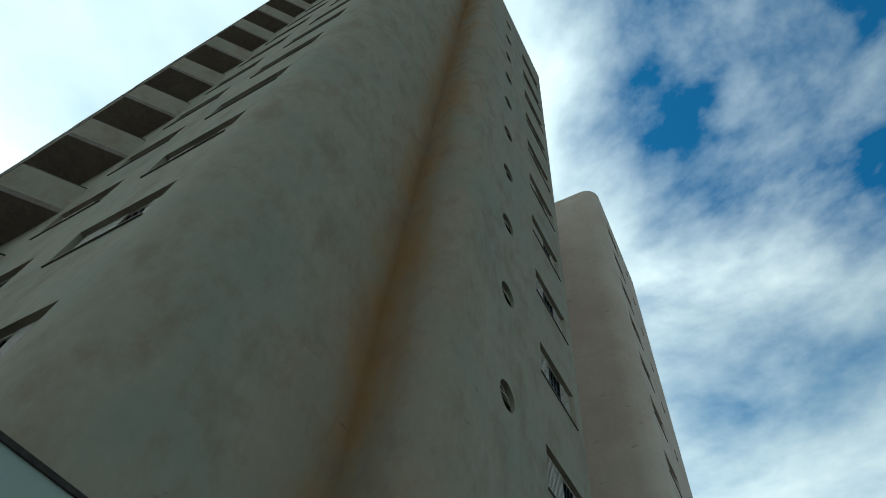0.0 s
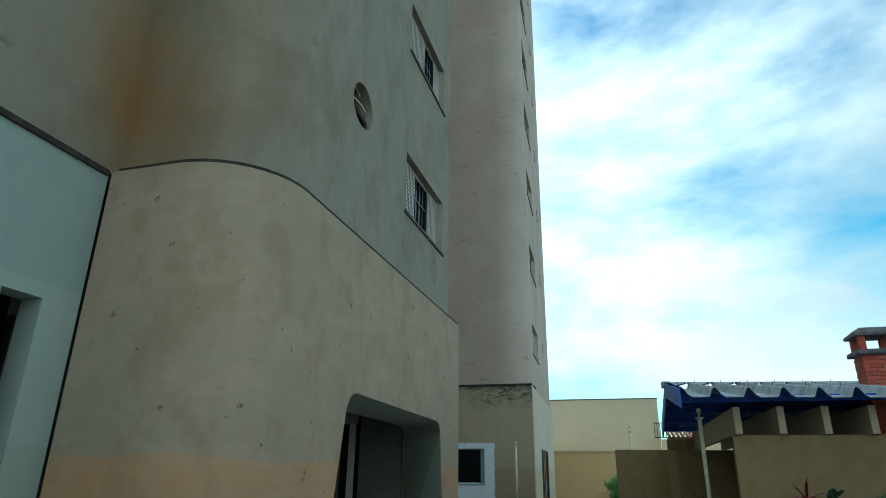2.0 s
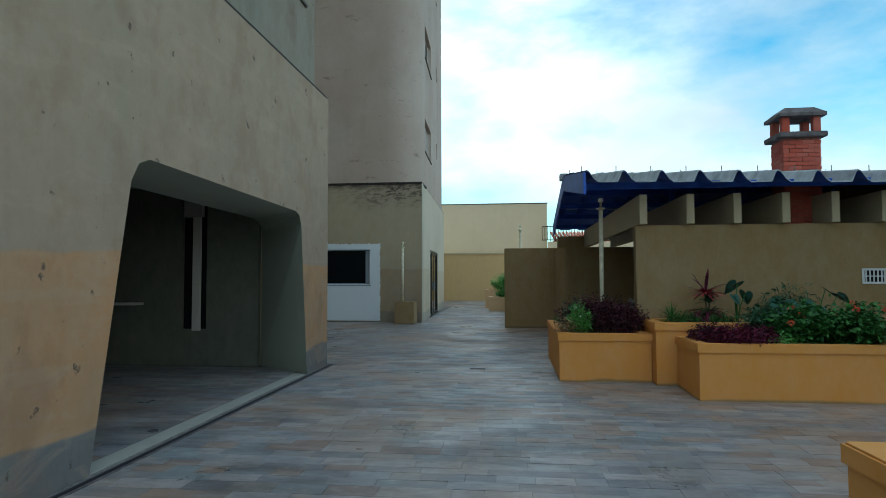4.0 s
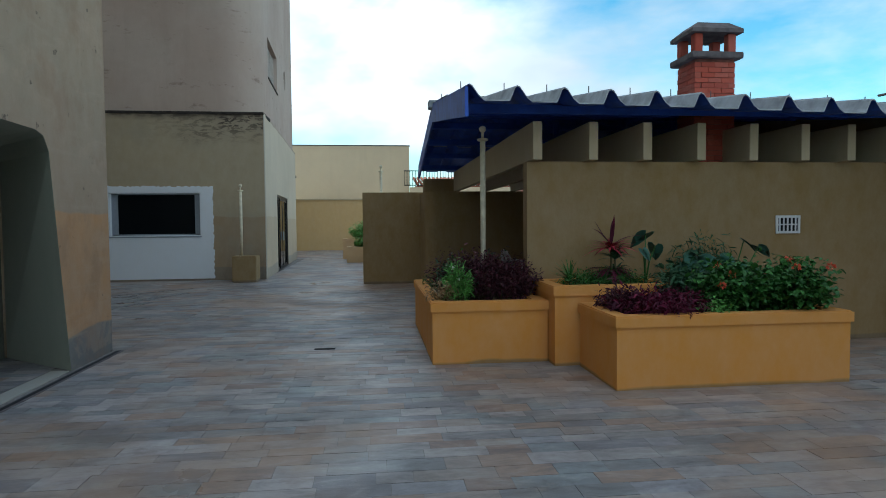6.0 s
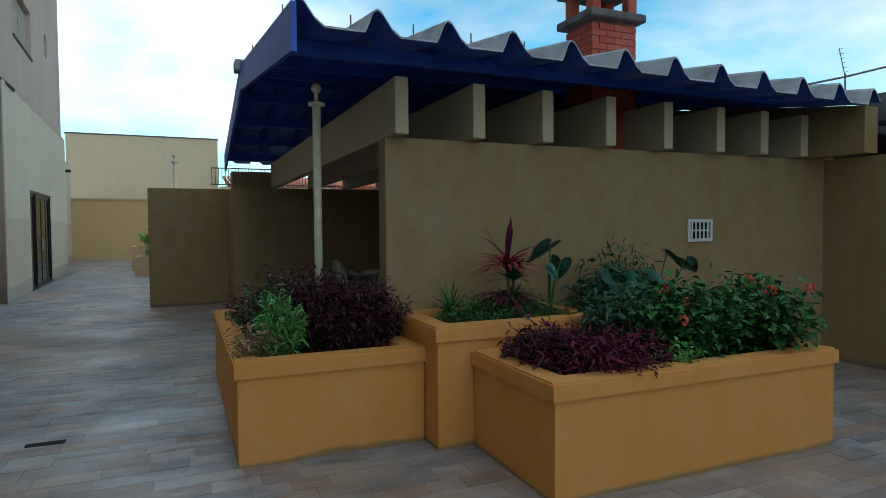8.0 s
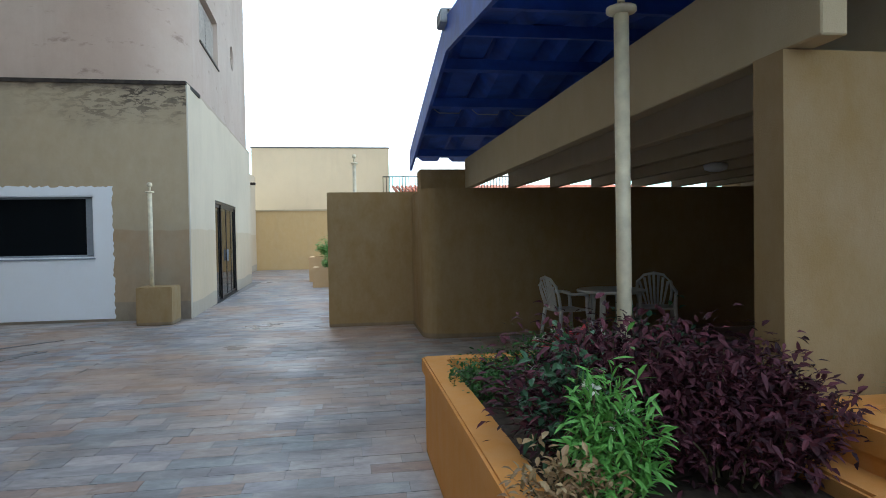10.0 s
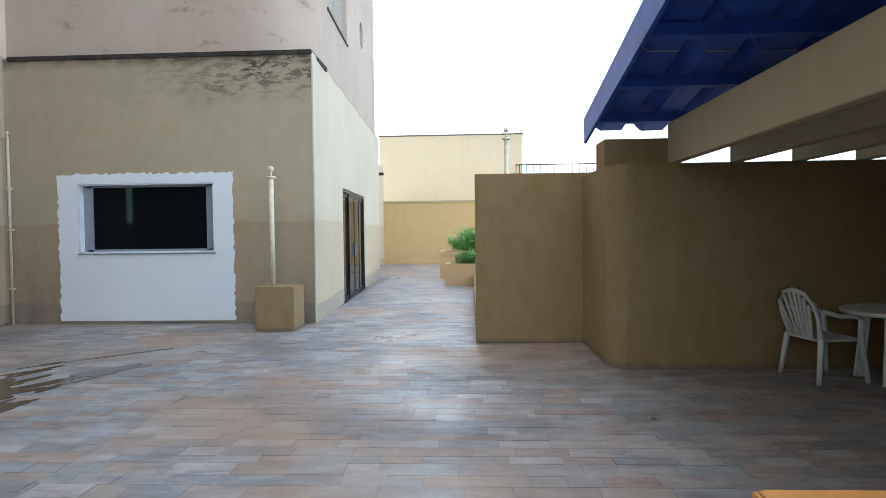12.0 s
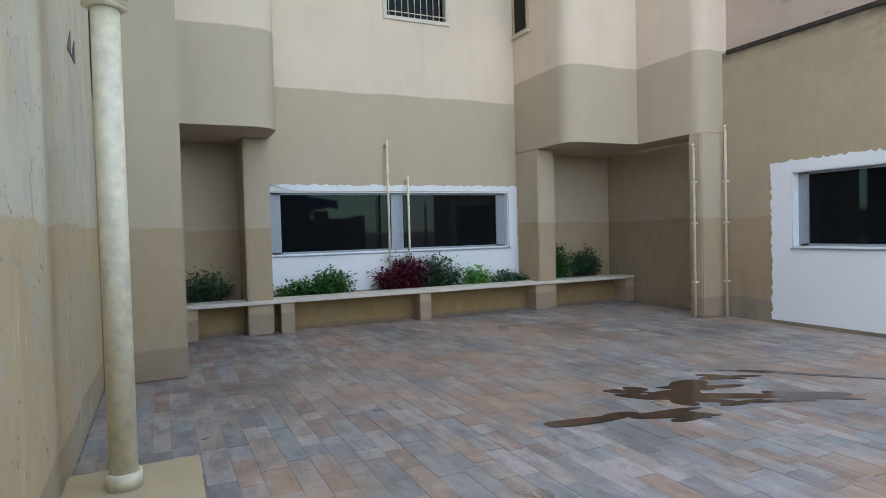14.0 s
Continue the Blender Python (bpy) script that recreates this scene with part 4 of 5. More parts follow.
def big_window(name, m, width, height, panes, lining=0.17, side=0.16, mid=0.035):
    w = tagged(new(name), kind="structure", label="wide aluminium window in a freshly primed opening")
    w.matrix_world = m
    bm = bmesh.new()
    h = width / 2
    for r in ((-h, -h + 0.02, 0.0, height), (h - 0.02, h, 0.0, height), (-h, h, 0, 0.025), (-h, h, height - 0.02, height)):
        box(bm, r[0], r[1], 0.003, lining, r[2], r[3])
    part("lining", bm, M_WHITE, w, "white primed lining")
    bm = bmesh.new()
    for r in ((-h + 0.02, -h + 0.02 + side, 0.025, height - 0.02), (h - 0.02 - side, h - 0.02, 0.025, height - 0.02), (-h + 0.07, h - 0.07, 0.025, 0.06), (-h + 0.07, h - 0.07, height - 0.055, height - 0.02)):
        box(bm, r[0], r[1], 0.12, 0.17, r[2], r[3])
    for k in range(1, panes):
        x = -h + width * k / panes
        box(bm, x - mid, x + mid, 0.115, 0.172, 0.06, height - 0.055)
    part("window_frame", bm, M_ALU, w, "grey aluminium frame")
    for k in range(panes):
        x0, x1 = -h + 0.05 + (width - 0.1) * k / panes, -h + 0.05 + (width - 0.1) * (k + 1) / panes
        part("pane", one_box(x0, x1, 0.142, 0.148, 0.05, height - 0.05), M_GLASS, w)
    part("window_sill", one_box(-h - 0.02, h + 0.02, -0.03, 0.12, -0.025, 0.0, 0.004, 1), M_ALU, w)
    return w


big_window("hall_window", pose(-5.08, 23.07, 1.20), 2.34, 1.17, 1)
big_window("court_window", pose(-10.82, 18.35, 1.23, 0, 0, 90), 4.8, 1.13, 2, side=0.2, mid=0.12)
ob = part("primer_patch_hall", rough_patch((-6.60, -3.58, 0.05, 2.54), (-6.25, -3.91, 1.20, 2.37), wob=0.022, seed=4), M_WHITE, kind="structure")
ob.location = (0, 23.066, 0)
ob = part("primer_patch_court", rough_patch((-2.68, 2.62, 0.55, 2.48), (-2.41, 2.41, 1.22, 2.37), seed=9), M_WHITE, kind="structure")
ob.matrix_world = pose(-10.815, 18.35, 0, 0, 0, 90)

# upper windows of the court
for place in (pose(-10.82, 18.82, 5.62, 0, 0, 90),):
    w = tagged(new("court_upper_window"), kind="structure", label="barred upper window with a pale frame")
    w.matrix_world = place
    bm = bmesh.new()
    for r in ((-0.68, -0.61, -0.04, 1.4), (0.61, 0.68, -0.04, 1.4), (-0.61, 0.61, -0.04, 0.03), (-0.61, 0.61, 1.34, 1.4)):
        box(bm, r[0], r[1], -0.03, 0.1, r[2], r[3])
    part("window_frame", bm, M_SLABTOP, w)
    bm = bmesh.new()
    for k in range(10):
        tube(bm, [(-0.58 + k * 0.129, -0.05, 0.02), (-0.58 + k * 0.129, -0.05, 1.36)], 0.009, 6)
    for z in (0.1, 0.55, 1.0):
        tube(bm, [(-0.62, -0.05, z), (0.62, -0.05, z)], 0.009, 6)
    part("grille", bm, M_WHITEMETAL, w)
    part("pane", one_box(-0.6, 0.6, 0.12, 0.126, 0, 1.35), M_GLASS, w)

# ---- glass door of the hall ----
door = tagged(new("door_hall"), kind="structure", label="four leaf glass door in a dark frame, partly open")
door.matrix_world = pose(side_x(27.62), 27.62, 0, 0, 0, 92.42)
bm = bmesh.new()
for r in ((-1.75, -1.69, 0, 2.45), (1.69, 1.75, 0, 2.45), (-1.69, 1.69, 2.38, 2.45)):
    box(bm, r[0], r[1], 0.02, 0.12, r[2], r[3])
part("door_frame", bm, M_DARKMETAL, door)
for k in range(4):
    x = (-1.69, -0.80, -0.02, 0.85)[k]
    y = 0.0 if k in (0, 3) else -0.035
    part("pane", one_box(x + 0.03, x + 0.81, 0.065 + y, 0.073 + y, 0.07, 2.32), M_DOORGLASS, door)
    bm = bmesh.new()
    for r in ((x, x + 0.04, 0.02, 2.375), (x + 0.80, x + 0.84, 0.02, 2.375), (x + 0.04, x + 0.80, 0.02, 0.09), (x + 0.04, x + 0.80, 2.30, 2.375)):
        box(bm, r[0], r[1], 0.055 + y, 0.083 + y, r[2], r[3])
    part("leaf_frame", bm, M_DARKMETAL, door)
part("door_handle", one_box(-0.06, -0.03, -0.03, 0.015, 0.95, 1.25, 0.005), M_ALU, door)
part("door_sill", one_box(-1.75, 1.75, -0.03, 0.16, 0.004, 0.018), M_DARKMETAL, door)

# ---- bench along the court planting ----
bench = thing("bench", "long low concrete bench slab on short piers before the planting bed", "bench", (-10.2, 19.0, 0))
part("seat", one_box(-0.24, 0.24, -4.5, 4.3, 0.50, 0.56, 0.01), M_SLABTOP, bench)
for y in (-4.4, -2.93, -0.5, 1.95, 4.2):
    part("pier", one_box(-0.22, 0.20, y - 0.11, y + 0.11, 0, 0.50, 0.008), M_COURT, bench)
part("bed_wall", one_box(-10.42, -10.36, 14.5, 23.3, 0, 0.50), M_OCHRE, kind="structure")
part("bed_soil", one_box(-10.81, -10.43, 14.5, 23.3, 0, 0.46), M_SOIL, kind="structure")

# ---- poles, pipes and small fittings ----
def pole(label, x, y, z0, z1, r, knob=True, stand=None):
    p = thing("pole", label, "pole", (x, y, 0))
    bm = bmesh.new()
    tube(bm, [(0, 0, z0), (0, 0, z1 - 0.09)], r, 14)
    tube(bm, [(0, 0, z1 - 0.09), (0, 0, z1)], r * 0.5, 12)
    part("shaft", bm, M_WHITEMETAL, p)
    if knob:
        bm = bmesh.new()
        tube(bm, [(0, 0, z1 - 0.125), (0, 0, z1 - 0.115), (0, 0, z1 - 0.095), (0, 0, z1 - 0.085)], [r * 1.15, r * 2.0, r * 2.0, r * 0.8], 16)
        part("collar", bm, M_WHITEMETAL, p)
        bm = bmesh.new()
        bmesh.ops.create_uvsphere(bm, u_segments=14, v_segments=8, radius=r * 1.25, matrix=pose(0, 0, z1 + r * 0.7))
        for f in bm.faces:
            f.smooth = True
        part("knob", bm, M_WHITEMETAL, p)
    return p


pole("white painted steel pole with a ball top beside the planter", 2.07, 13.46, 0.59, 2.62, 0.034)
pole("cream painted steel pole with a ball top in a masonry foot", -2.74, 22.5, 0.66, 2.49, 0.038)
pole("white painted steel pole with a ball top behind the garden wall", 0.92, 22.0, 0.0, 2.95, 0.032)
foot = thing("masonry_plinth", "ochre rendered masonry block round the foot of a pole", "plinth", (-2.63, 22.5, 0))
part("block", one_box(-0.30, 0.30, -0.30, 0.30, 0, 0.68, 0.015), M_OCHRE, foot)

rain = thing("downpipe", "thick cream painted downpipe with a ribbed collar near the wall", "pipe", (-4.25, 13.97, 0))
bm = bmesh.new()
tube(bm, [(0, 0, 0.06), (0, 0, 3.02)], 0.082, 18)
part("pipe", bm, M_WHITEMETAL, rain)
bm = bmesh.new()
for k in range(5):
    tube(bm, [(0, 0, 3.00 + 0.03 * k), (0, 0, 3.015 + 0.03 * k), (0, 0, 3.03 + 0.03 * k)], [0.10, 0.13, 0.10], 18)
tube(bm, [(0, 0, 3.12), (0, 0, 6.5)], 0.075, 14)
part("collar", bm, M_WHITEMETAL, rain)
bm = bmesh.new()
tube(bm, [(0, 0, 0.06), (0, 0, 0.16)], 0.105, 18)
part("socket", bm, M_WHITEMETAL, rain)
part("pipe_pad", one_box(-4.62, -3.3, 13.62, 14.42, -0.02, 0.06, 0.01), M_BEAM, kind="structure")

for x, z1 in ((-7.62, 2.95), (-7.40, 3.25)):
    t = thing("wall_pipe", "thin cream pipe with a bent top fixed to the hall corner", "pipe", (x, 22.50 if x < -7.5 else 23.0, 0))
    bm = bmesh.new()
    tube(bm, [(0, 0, 0.0), (0, 0, z1 - 0.1), (0, -0.02, z1 - 0.03), (0.04, -0.05, z1)], 0.022, 10)
    part("pipe", bm, M_WHITEMETAL, t)
    for z in (0.6, 1.6, 2.3):
        part("clip", one_box(-0.04, 0.04, -0.03, 0.045, z, z + 0.03), M_WHITEMETAL, t)
for y, z0, z1 in ((18.10, 0.9, 3.3), (18.50, 0.9, 2.65)):
    t = thing("wall_pipe", "thin white pipe before the wide court window", "pipe", (-10.70, y, 0))
    bm = bmesh.new()
    tube(bm, [(0, 0, 0.45), (0, 0, z1)], 0.02, 10)
    part("pipe", bm, M_WHITEMETAL, t)
    part("clip", one_box(-0.12, 0.02, -0.03, 0.03, z1 - 0.1, z1 - 0.07), M_WHITEMETAL, t)

vent = thing("wall_vent", "small white ventilation grille set in the ochre terrace wall", "vent", (5.765, 12.955, 1.44))
bm = bmesh.new()
for r in ((-0.16, 0.16, 0.08, 0.11), (-0.16, 0.16, -0.11, -0.08), (-0.16, -0.13, -0.08, 0.08), (0.13, 0.16, -0.08, 0.08)):
    box(bm, r[0], r[1], -0.015, 0.0, r[2], r[3])
part("frame", bm, M_PLASTIC, vent)
for k in range(5):
    part("slat", one_box(-0.13 + 0.052 * k + 0.015, -0.13 + 0.052 * k + 0.032, -0.012, -0.002, -0.08, 0.08), M_PLASTIC, vent)
part("bar", one_box(-0.13, 0.13, -0.013, -0.003, -0.008, 0.008), M_PLASTIC, vent)
part("backing", one_box(-0.13, 0.13, -0.003, 0.0, -0.08, 0.08), M_BLACK, vent)


# ---- plastic furniture of the terrace ----
def plastic_chair(label, m):
    c = thing("garden_chair", label, "chair", group="chairs round the terrace table")
    seat = bmesh.new()
    pts = [(-0.22, -0.22), (0.22, -0.22), (0.24, 0.0), (0.20, 0.22), (-0.20, 0.22), (-0.24, 0.0)]
    prism(seat, pts, 0.40, 0.425)
    part("seat", seat, M_PLASTIC, c)
    for sx in (-1, 1):
        for sy, top in ((-1, 0.62), (1, 0.42)):
            bm = bmesh.new()
            tube(bm, [(sx * 0.27, sy * 0.26, 0.0), (sx * 0.235, sy * 0.21, 0.42), (sx * 0.245, sy * 0.20, top)], [0.022, 0.030, 0.024], 8)
            part("leg", bm, M_PLASTIC, c)
        bm = bmesh.new()
        tube(bm, [(sx * 0.245, -0.21, 0.62), (sx * 0.265, -0.12, 0.645), (sx * 0.27, 0.05, 0.65), (sx * 0.25, 0.20, 0.70)], 0.022, 8)
        part("armrest", bm, M_PLASTIC, c)
    rim = [(-0.21, 0.20, 0.42), (-0.25, 0.25, 0.62), (-0.24, 0.29, 0.76), (-0.14, 0.32, 0.86), (0, 0.33, 0.89), (0.14, 0.32, 0.86), (0.24, 0.29, 0.76), (0.25, 0.25, 0.62), (0.21, 0.20, 0.42)]
    bm = bmesh.new()
    tube(bm, rim, 0.022, 8)
    part("back_frame", bm, M_PLASTIC, c)
    for k in range(-3, 4):
        x = k * 0.052
        topz = 0.87 - 0.012 * k * k
        bm = bmesh.new()
        box(bm, -0.013, 0.013, -0.006, 0.006, 0, 1)
        for v in bm.verts:
            u = v.co.z
            v.co = Vector((v.co.x * (1 + 0.5 * u) + x * (0.75 + 0.55 * u), v.co.y + 0.21 + 0.11 * u, 0.42 + (topz - 0.42) * u))
        part("slat", bm, M_PLASTIC, c)
    c.matrix_world = m
    return c


plastic_chair("white plastic garden armchair beside the round table, turned to it", pose(3.88, 19.22, 0, 0, 0, 100))
plastic_chair("white plastic garden armchair facing the terrace front", pose(5.22, 19.12, 0, 0, 0, -22))
table = thing("garden_table", "round white plastic garden table on splayed legs", "table", (4.50, 19.08, 0))
bm = bmesh.new()
tube(bm, [(0, 0, 0.655), (0, 0, 0.665), (0, 0, 0.695), (0, 0, 0.70)], [0.46, 0.475, 0.475, 0.465], 36)
part("tabletop", bm, M_PLASTIC, table)
for k in range(4):
    a = radians(45 + 90 * k)
    bm = bmesh.new()
    box(bm, -0.04, 0.04, -0.012, 0.012, 0, 0.66)
    box(bm, -0.012, 0.012, 0.012, 0.07, 0, 0.66)
    for v in bm.verts:
        p = Vector((v.co.x, v.co.y, 0))
        p.rotate(Euler((0, 0, a + math.pi / 2)))
        d = 0.34 - 0.06 * v.co.z / 0.66
        v.co = Vector((p.x + d * math.cos(a), p.y + d * math.sin(a), v.co.z))
    part("leg", bm, M_PLASTIC, table)

# ---- plants ----
def leaf_mesh(name, leaves, material):
    """Pointed leaves, each folded along its middle: (place, way, up, length, width, droop)."""
    verts, faces = [], []
    for p, way, up, length, width, droop in leaves:
        way = way.normalized()
        side = way.cross(up)
        side = side.normalized() if side.length > 1e-4 else way.orthogonal().normalized()
        nrm = side.cross(way).normalized()
        k = len(verts)
        a = p + way * length * 0.38 - nrm * 0.0
        b = p + way * length * 0.75 - Vector((0, 0, droop * length * 0.35))
        tip = p + way * length - Vector((0, 0, droop * length * 0.8))
        verts += [p, a + side * width / 2 + nrm * width * 0.14, a, a - side * width / 2 + nrm * width * 0.14, b + side * width * 0.33 + nrm * width * 0.1, b, b - side * width * 0.33 + nrm * width * 0.1, tip]
        faces += [(k, k + 1, k + 2), (k, k + 2, k + 3), (k + 1, k + 4, k + 5, k + 2), (k + 2, k + 5, k + 6, k + 3), (k + 4, k + 7, k + 5), (k + 5, k + 7, k + 6)]
    me = bpy.data.meshes.new(name)
    me.from_pydata([tuple(v) for v in verts], [], faces)
    me.materials.append(material)
    me.update()
    return me


def rand_dir(rnd, lift=0.0):
    v = Vector((rnd.gauss(0, 1), rnd.gauss(0, 1), rnd.gauss(0, 0.7) + lift))
    return v.normalized()


def shrub(label, place, size, material, count, leaf_len, leaf_w, seed, flowers=None, flower_mat=None, droop=0.3, twigs=14, category="shrub"):
    """A loose mound of leaves on many twigs; size is its half-extents."""
    rnd = random.Random(seed)
    t = thing("shrub", label, category, place)
    ends, leaves = [], []
    bm = bmesh.new()
    for _ in range(twigs):
        a, r = rnd.uniform(0, 2 * math.pi), math.sqrt(rnd.random())
        h = size[2] * (1.0 - 0.55 * r * r) * rnd.uniform(0.75, 1.12)
        end = Vector((size[0] * r * math.cos(a), size[1] * r * math.sin(a), h))
        start = Vector((end.x * 0.35, end.y * 0.35, 0))
        midp = (start + end) / 2 + Vector((rnd.uniform(-0.03, 0.03), rnd.uniform(-0.03, 0.03), 0.02))
        tube(bm, [start, midp, end], [0.006, 0.004, 0.002], 5, cap=False)
        ends.append((start, midp, end))
    part("branching", bm, M_STEM, t)
    for i in range(count):
        s, m_, e = ends[rnd.randrange(len(ends))]
        u = rnd.uniform(0.25, 1.05)
        p = s.lerp(m_, u * 2) if u < 0.5 else m_.lerp(e, u * 2 - 1)
        spread = 0.10 * (0.5 + u) * (size[0] + size[1])
        p = p + Vector((rnd.gauss(0, spread), rnd.gauss(0, spread), rnd.gauss(0, 0.05)))
        far = math.hypot(p.x / size[0], p.y / size[1])
        if far > 1.1:
            p.x, p.y = p.x * 1.1 / far, p.y * 1.1 / far
        p.z = max(p.z, 0.01)
        out = Vector((p.x, p.y, 0.12)) + rand_dir(rnd) * 0.35
        f = rnd.uniform(0.6, 1.25)
        leaves.append((p, out, Vector((rnd.gauss(0, 0.4), rnd.gauss(0, 0.4), 1)), leaf_len * f, leaf_w * f, droop * rnd.uniform(0.2, 1.5)))
    ob = new("foliage", leaf_mesh("foliage", leaves, material))
    ob.parent = t
    if flowers:
        for k in range(flowers):
            s, m_, e = ends[rnd.randrange(len(ends))]
            c = e + Vector((rnd.gauss(0, 0.05), rnd.gauss(0, 0.05), rnd.uniform(0.0, 0.07)))
            pet = []
            for _ in range(26 if flower_mat is M_PETAL else 12):
                d = rand_dir(rnd, 0.4)
                pet.append((c + d * (0.018 if flower_mat is M_PETAL else 0.006), d, rand_dir(rnd), 0.028 if flower_mat is M_PETAL else 0.02, 0.022 if flower_mat is M_PETAL else 0.012, 0.1))
            fl = new("flower", leaf_mesh("flower", pet, flower_mat))
            fl.parent = t
            bm = bmesh.new()
            tube(bm, [m_, (m_ + c) / 2, c], 0.003, 5, cap=False)
            part("flower_stem", bm, M_STEM, t)
    return t


def strap_plant(label, place, n, length, width, lift, mats, seed, stem=0.0, category="plant", core=None):
    """A rosette of arching strap leaves; mats may give outer and inner leaves."""
    rnd = random.Random(seed)
    t = thing("strap_plant", label, category, place)
    if stem:
        bm = bmesh.new()
        tube(bm, [(0, 0, 0), (0.01, 0, stem / 2), (0, 0, stem)], [0.016, 0.013, 0.012], 7)
        part("stem", bm, M_STEM, t)
    for gi, mat in enumerate(mats):
        verts, faces = [], []
        m_count = n // len(mats)
        for i in range(m_count):
            a = 2.4 * i + rnd.uniform(-0.3, 0.3) + gi
            up = lift * (0.4 + 1.0 * i / m_count) + rnd.uniform(-0.15, 0.15) - (0.35 if gi else 0)
            L = length * rnd.uniform(0.7, 1.1)
            d = Vector((math.cos(a), math.sin(a), 0))
            side = Vector((-d.y, d.x, 0))
            k0 = len(verts)
            base_z = stem * (1 if gi == 0 else 0.45)
            segs = 6
            for s in range(segs + 1):
                u = s / segs
                ang = up - 1.3 * u * u
                # points along an arch
                x = L * (u * math.cos(up) + 0.12 * u * u)
                z = base_z + L * (u * math.sin(up) - 0.42 * u * u * (1.2 - 0.5 * up))
                w = width * math.sin(math.pi * min(1, 0.15 + 0.85 * u)) ** 0.7 * (1 - 0.0 * u) if u < 1 else 0.001
                c = d * x + Vector((0, 0, z))
                verts += [c + side * w / 2 + Vector((0, 0, 0.12 * w)), c, c - side * w / 2 + Vector((0, 0, 0.12 * w))]
            for s in range(segs):
                q = k0 + 3 * s
                faces += [(q, q + 3, q + 4, q + 1), (q + 1, q + 4, q + 5, q + 2)]
        me = bpy.data.meshes.new("leaves")
        me.from_pydata([tuple(v) for v in verts], [], faces)
        me.materials.append(mat)
        ob = new("leaf_rosette", me)
        ob.parent = t
    return t


def taro(label, place, leaves, seed, mat):
    """Large heart-shaped leaves on long stalks: (x, y, z, size, heading)."""
    rnd = random.Random(seed)
    t = thing("taro_plant", label, "plant", place)
    for x, y, z, size, head in leaves:
        bm = bmesh.new()
        tube(bm, [(0, 0, 0), (x * 0.4, y * 0.4, z * 0.6), (x, y, z)], [0.012, 0.009, 0.006], 6)
        part("stalk", bm, M_LEAF_GREEN, t)
        outline = [(0.0, 0.0), (0.16, -0.22), (0.34, -0.20), (0.42, 0.02), (0.36, 0.35), (0.2, 0.7), (0.0, 1.0)]
        bm = bmesh.new()
        spine = [bm.verts.new((0, v, -0.06 * v * v)) for v in (0.0, 0.1, 0.25, 0.45, 0.65, 0.85, 1.0)]
        for sx in (-1, 1):
            rim = [bm.verts.new((sx * a, b, 0.10 * a - 0.16 * b * b)) for a, b in outline[1:-1]]
            chain = [spine[0], rim[0], rim[1], rim[2], rim[3], rim[4], spine[6]]
            for i in range(6):
                f = [spine[i], chain[i + 1], spine[i + 1]] if i == 0 else ([spine[i], chain[i], chain[i + 1], spine[i + 1]] if i < 5 else [spine[5], chain[5], spine[6]])
                if len(set(f)) >= 3:
                    bm.faces.new(f)
        m = pose(x, y, z, rnd.uniform(-55, -25), rnd.uniform(-10, 10), head)
        for v in bm.verts:
            v.co = m @ (v.co * size)
        for f in bm.faces:
            f.smooth = True
        part("leaf_blade", bm, mat, t)
    return t


Z1, Z3 = 0.60, 0.77
# first planter
shrub("dry straggly pale clump in the planter corner", (1.45, 12.53, Z1), (0.16, 0.20, 0.20), M_LEAF_DRY, 520, 0.045, 0.018, 11)
shrub("bright green feathery fern behind the planter rim", (1.63, 12.61, Z1), (0.13, 0.12, 0.44), M_LEAF_BRIGHT, 1500, 0.065, 0.014, 12, flowers=4, flower_mat=M_PETAL_WHITE)
shrub("dense purple leaved shrub with small leaves", (1.89, 13.11, Z1), (0.50, 0.42, 0.56), M_LEAF_PURPLE, 7000, 0.05, 0.02, 13, twigs=34)
shrub("dense purple leaved shrub with small leaves", (2.17, 12.79, Z1), (0.34, 0.28, 0.46), M_LEAF_PURPLE, 3800, 0.05, 0.02, 14, twigs=22)
shrub("dull dark green shrub mixed into the purple ones", (2.20, 13.58, Z1), (0.26, 0.30, 0.50), M_LEAF_DARK, 1300, 0.06, 0.024, 15, twigs=20)
shrub("low green ground cover with tiny leaves", (1.67, 14.21, Z1), (0.26, 0.42, 0.13), M_LEAF_GREEN, 3600, 0.032, 0.016, 16, twigs=60, category="ground cover")
shrub("low green ground cover with small white flowers", (2.13, 14.33, Z1), (0.30, 0.42, 0.25), M_LEAF_GREEN, 3400, 0.034, 0.016, 17, flowers=30, flower_mat=M_PETAL_WHITE, twigs=50, category="ground cover")
strap_plant("cordyline with bright red inner leaves", (2.14, 14.30, Z1), 40, 0.34, 0.05, 1.0, (M_LEAF_RED, M_LEAF_DARK), 18, stem=0.14)
shrub("dark green straggling shrub behind the fern", (1.66, 12.92, Z1), (0.20, 0.26, 0.46), M_LEAF_DARK, 1100, 0.055, 0.024, 19, twigs=18)
shrub("purple leaved shrub by the tall planter", (2.42, 12.86, Z1), (0.18, 0.26, 0.46), M_LEAF_PURPLE, 2200, 0.05, 0.02, 20, twigs=20)
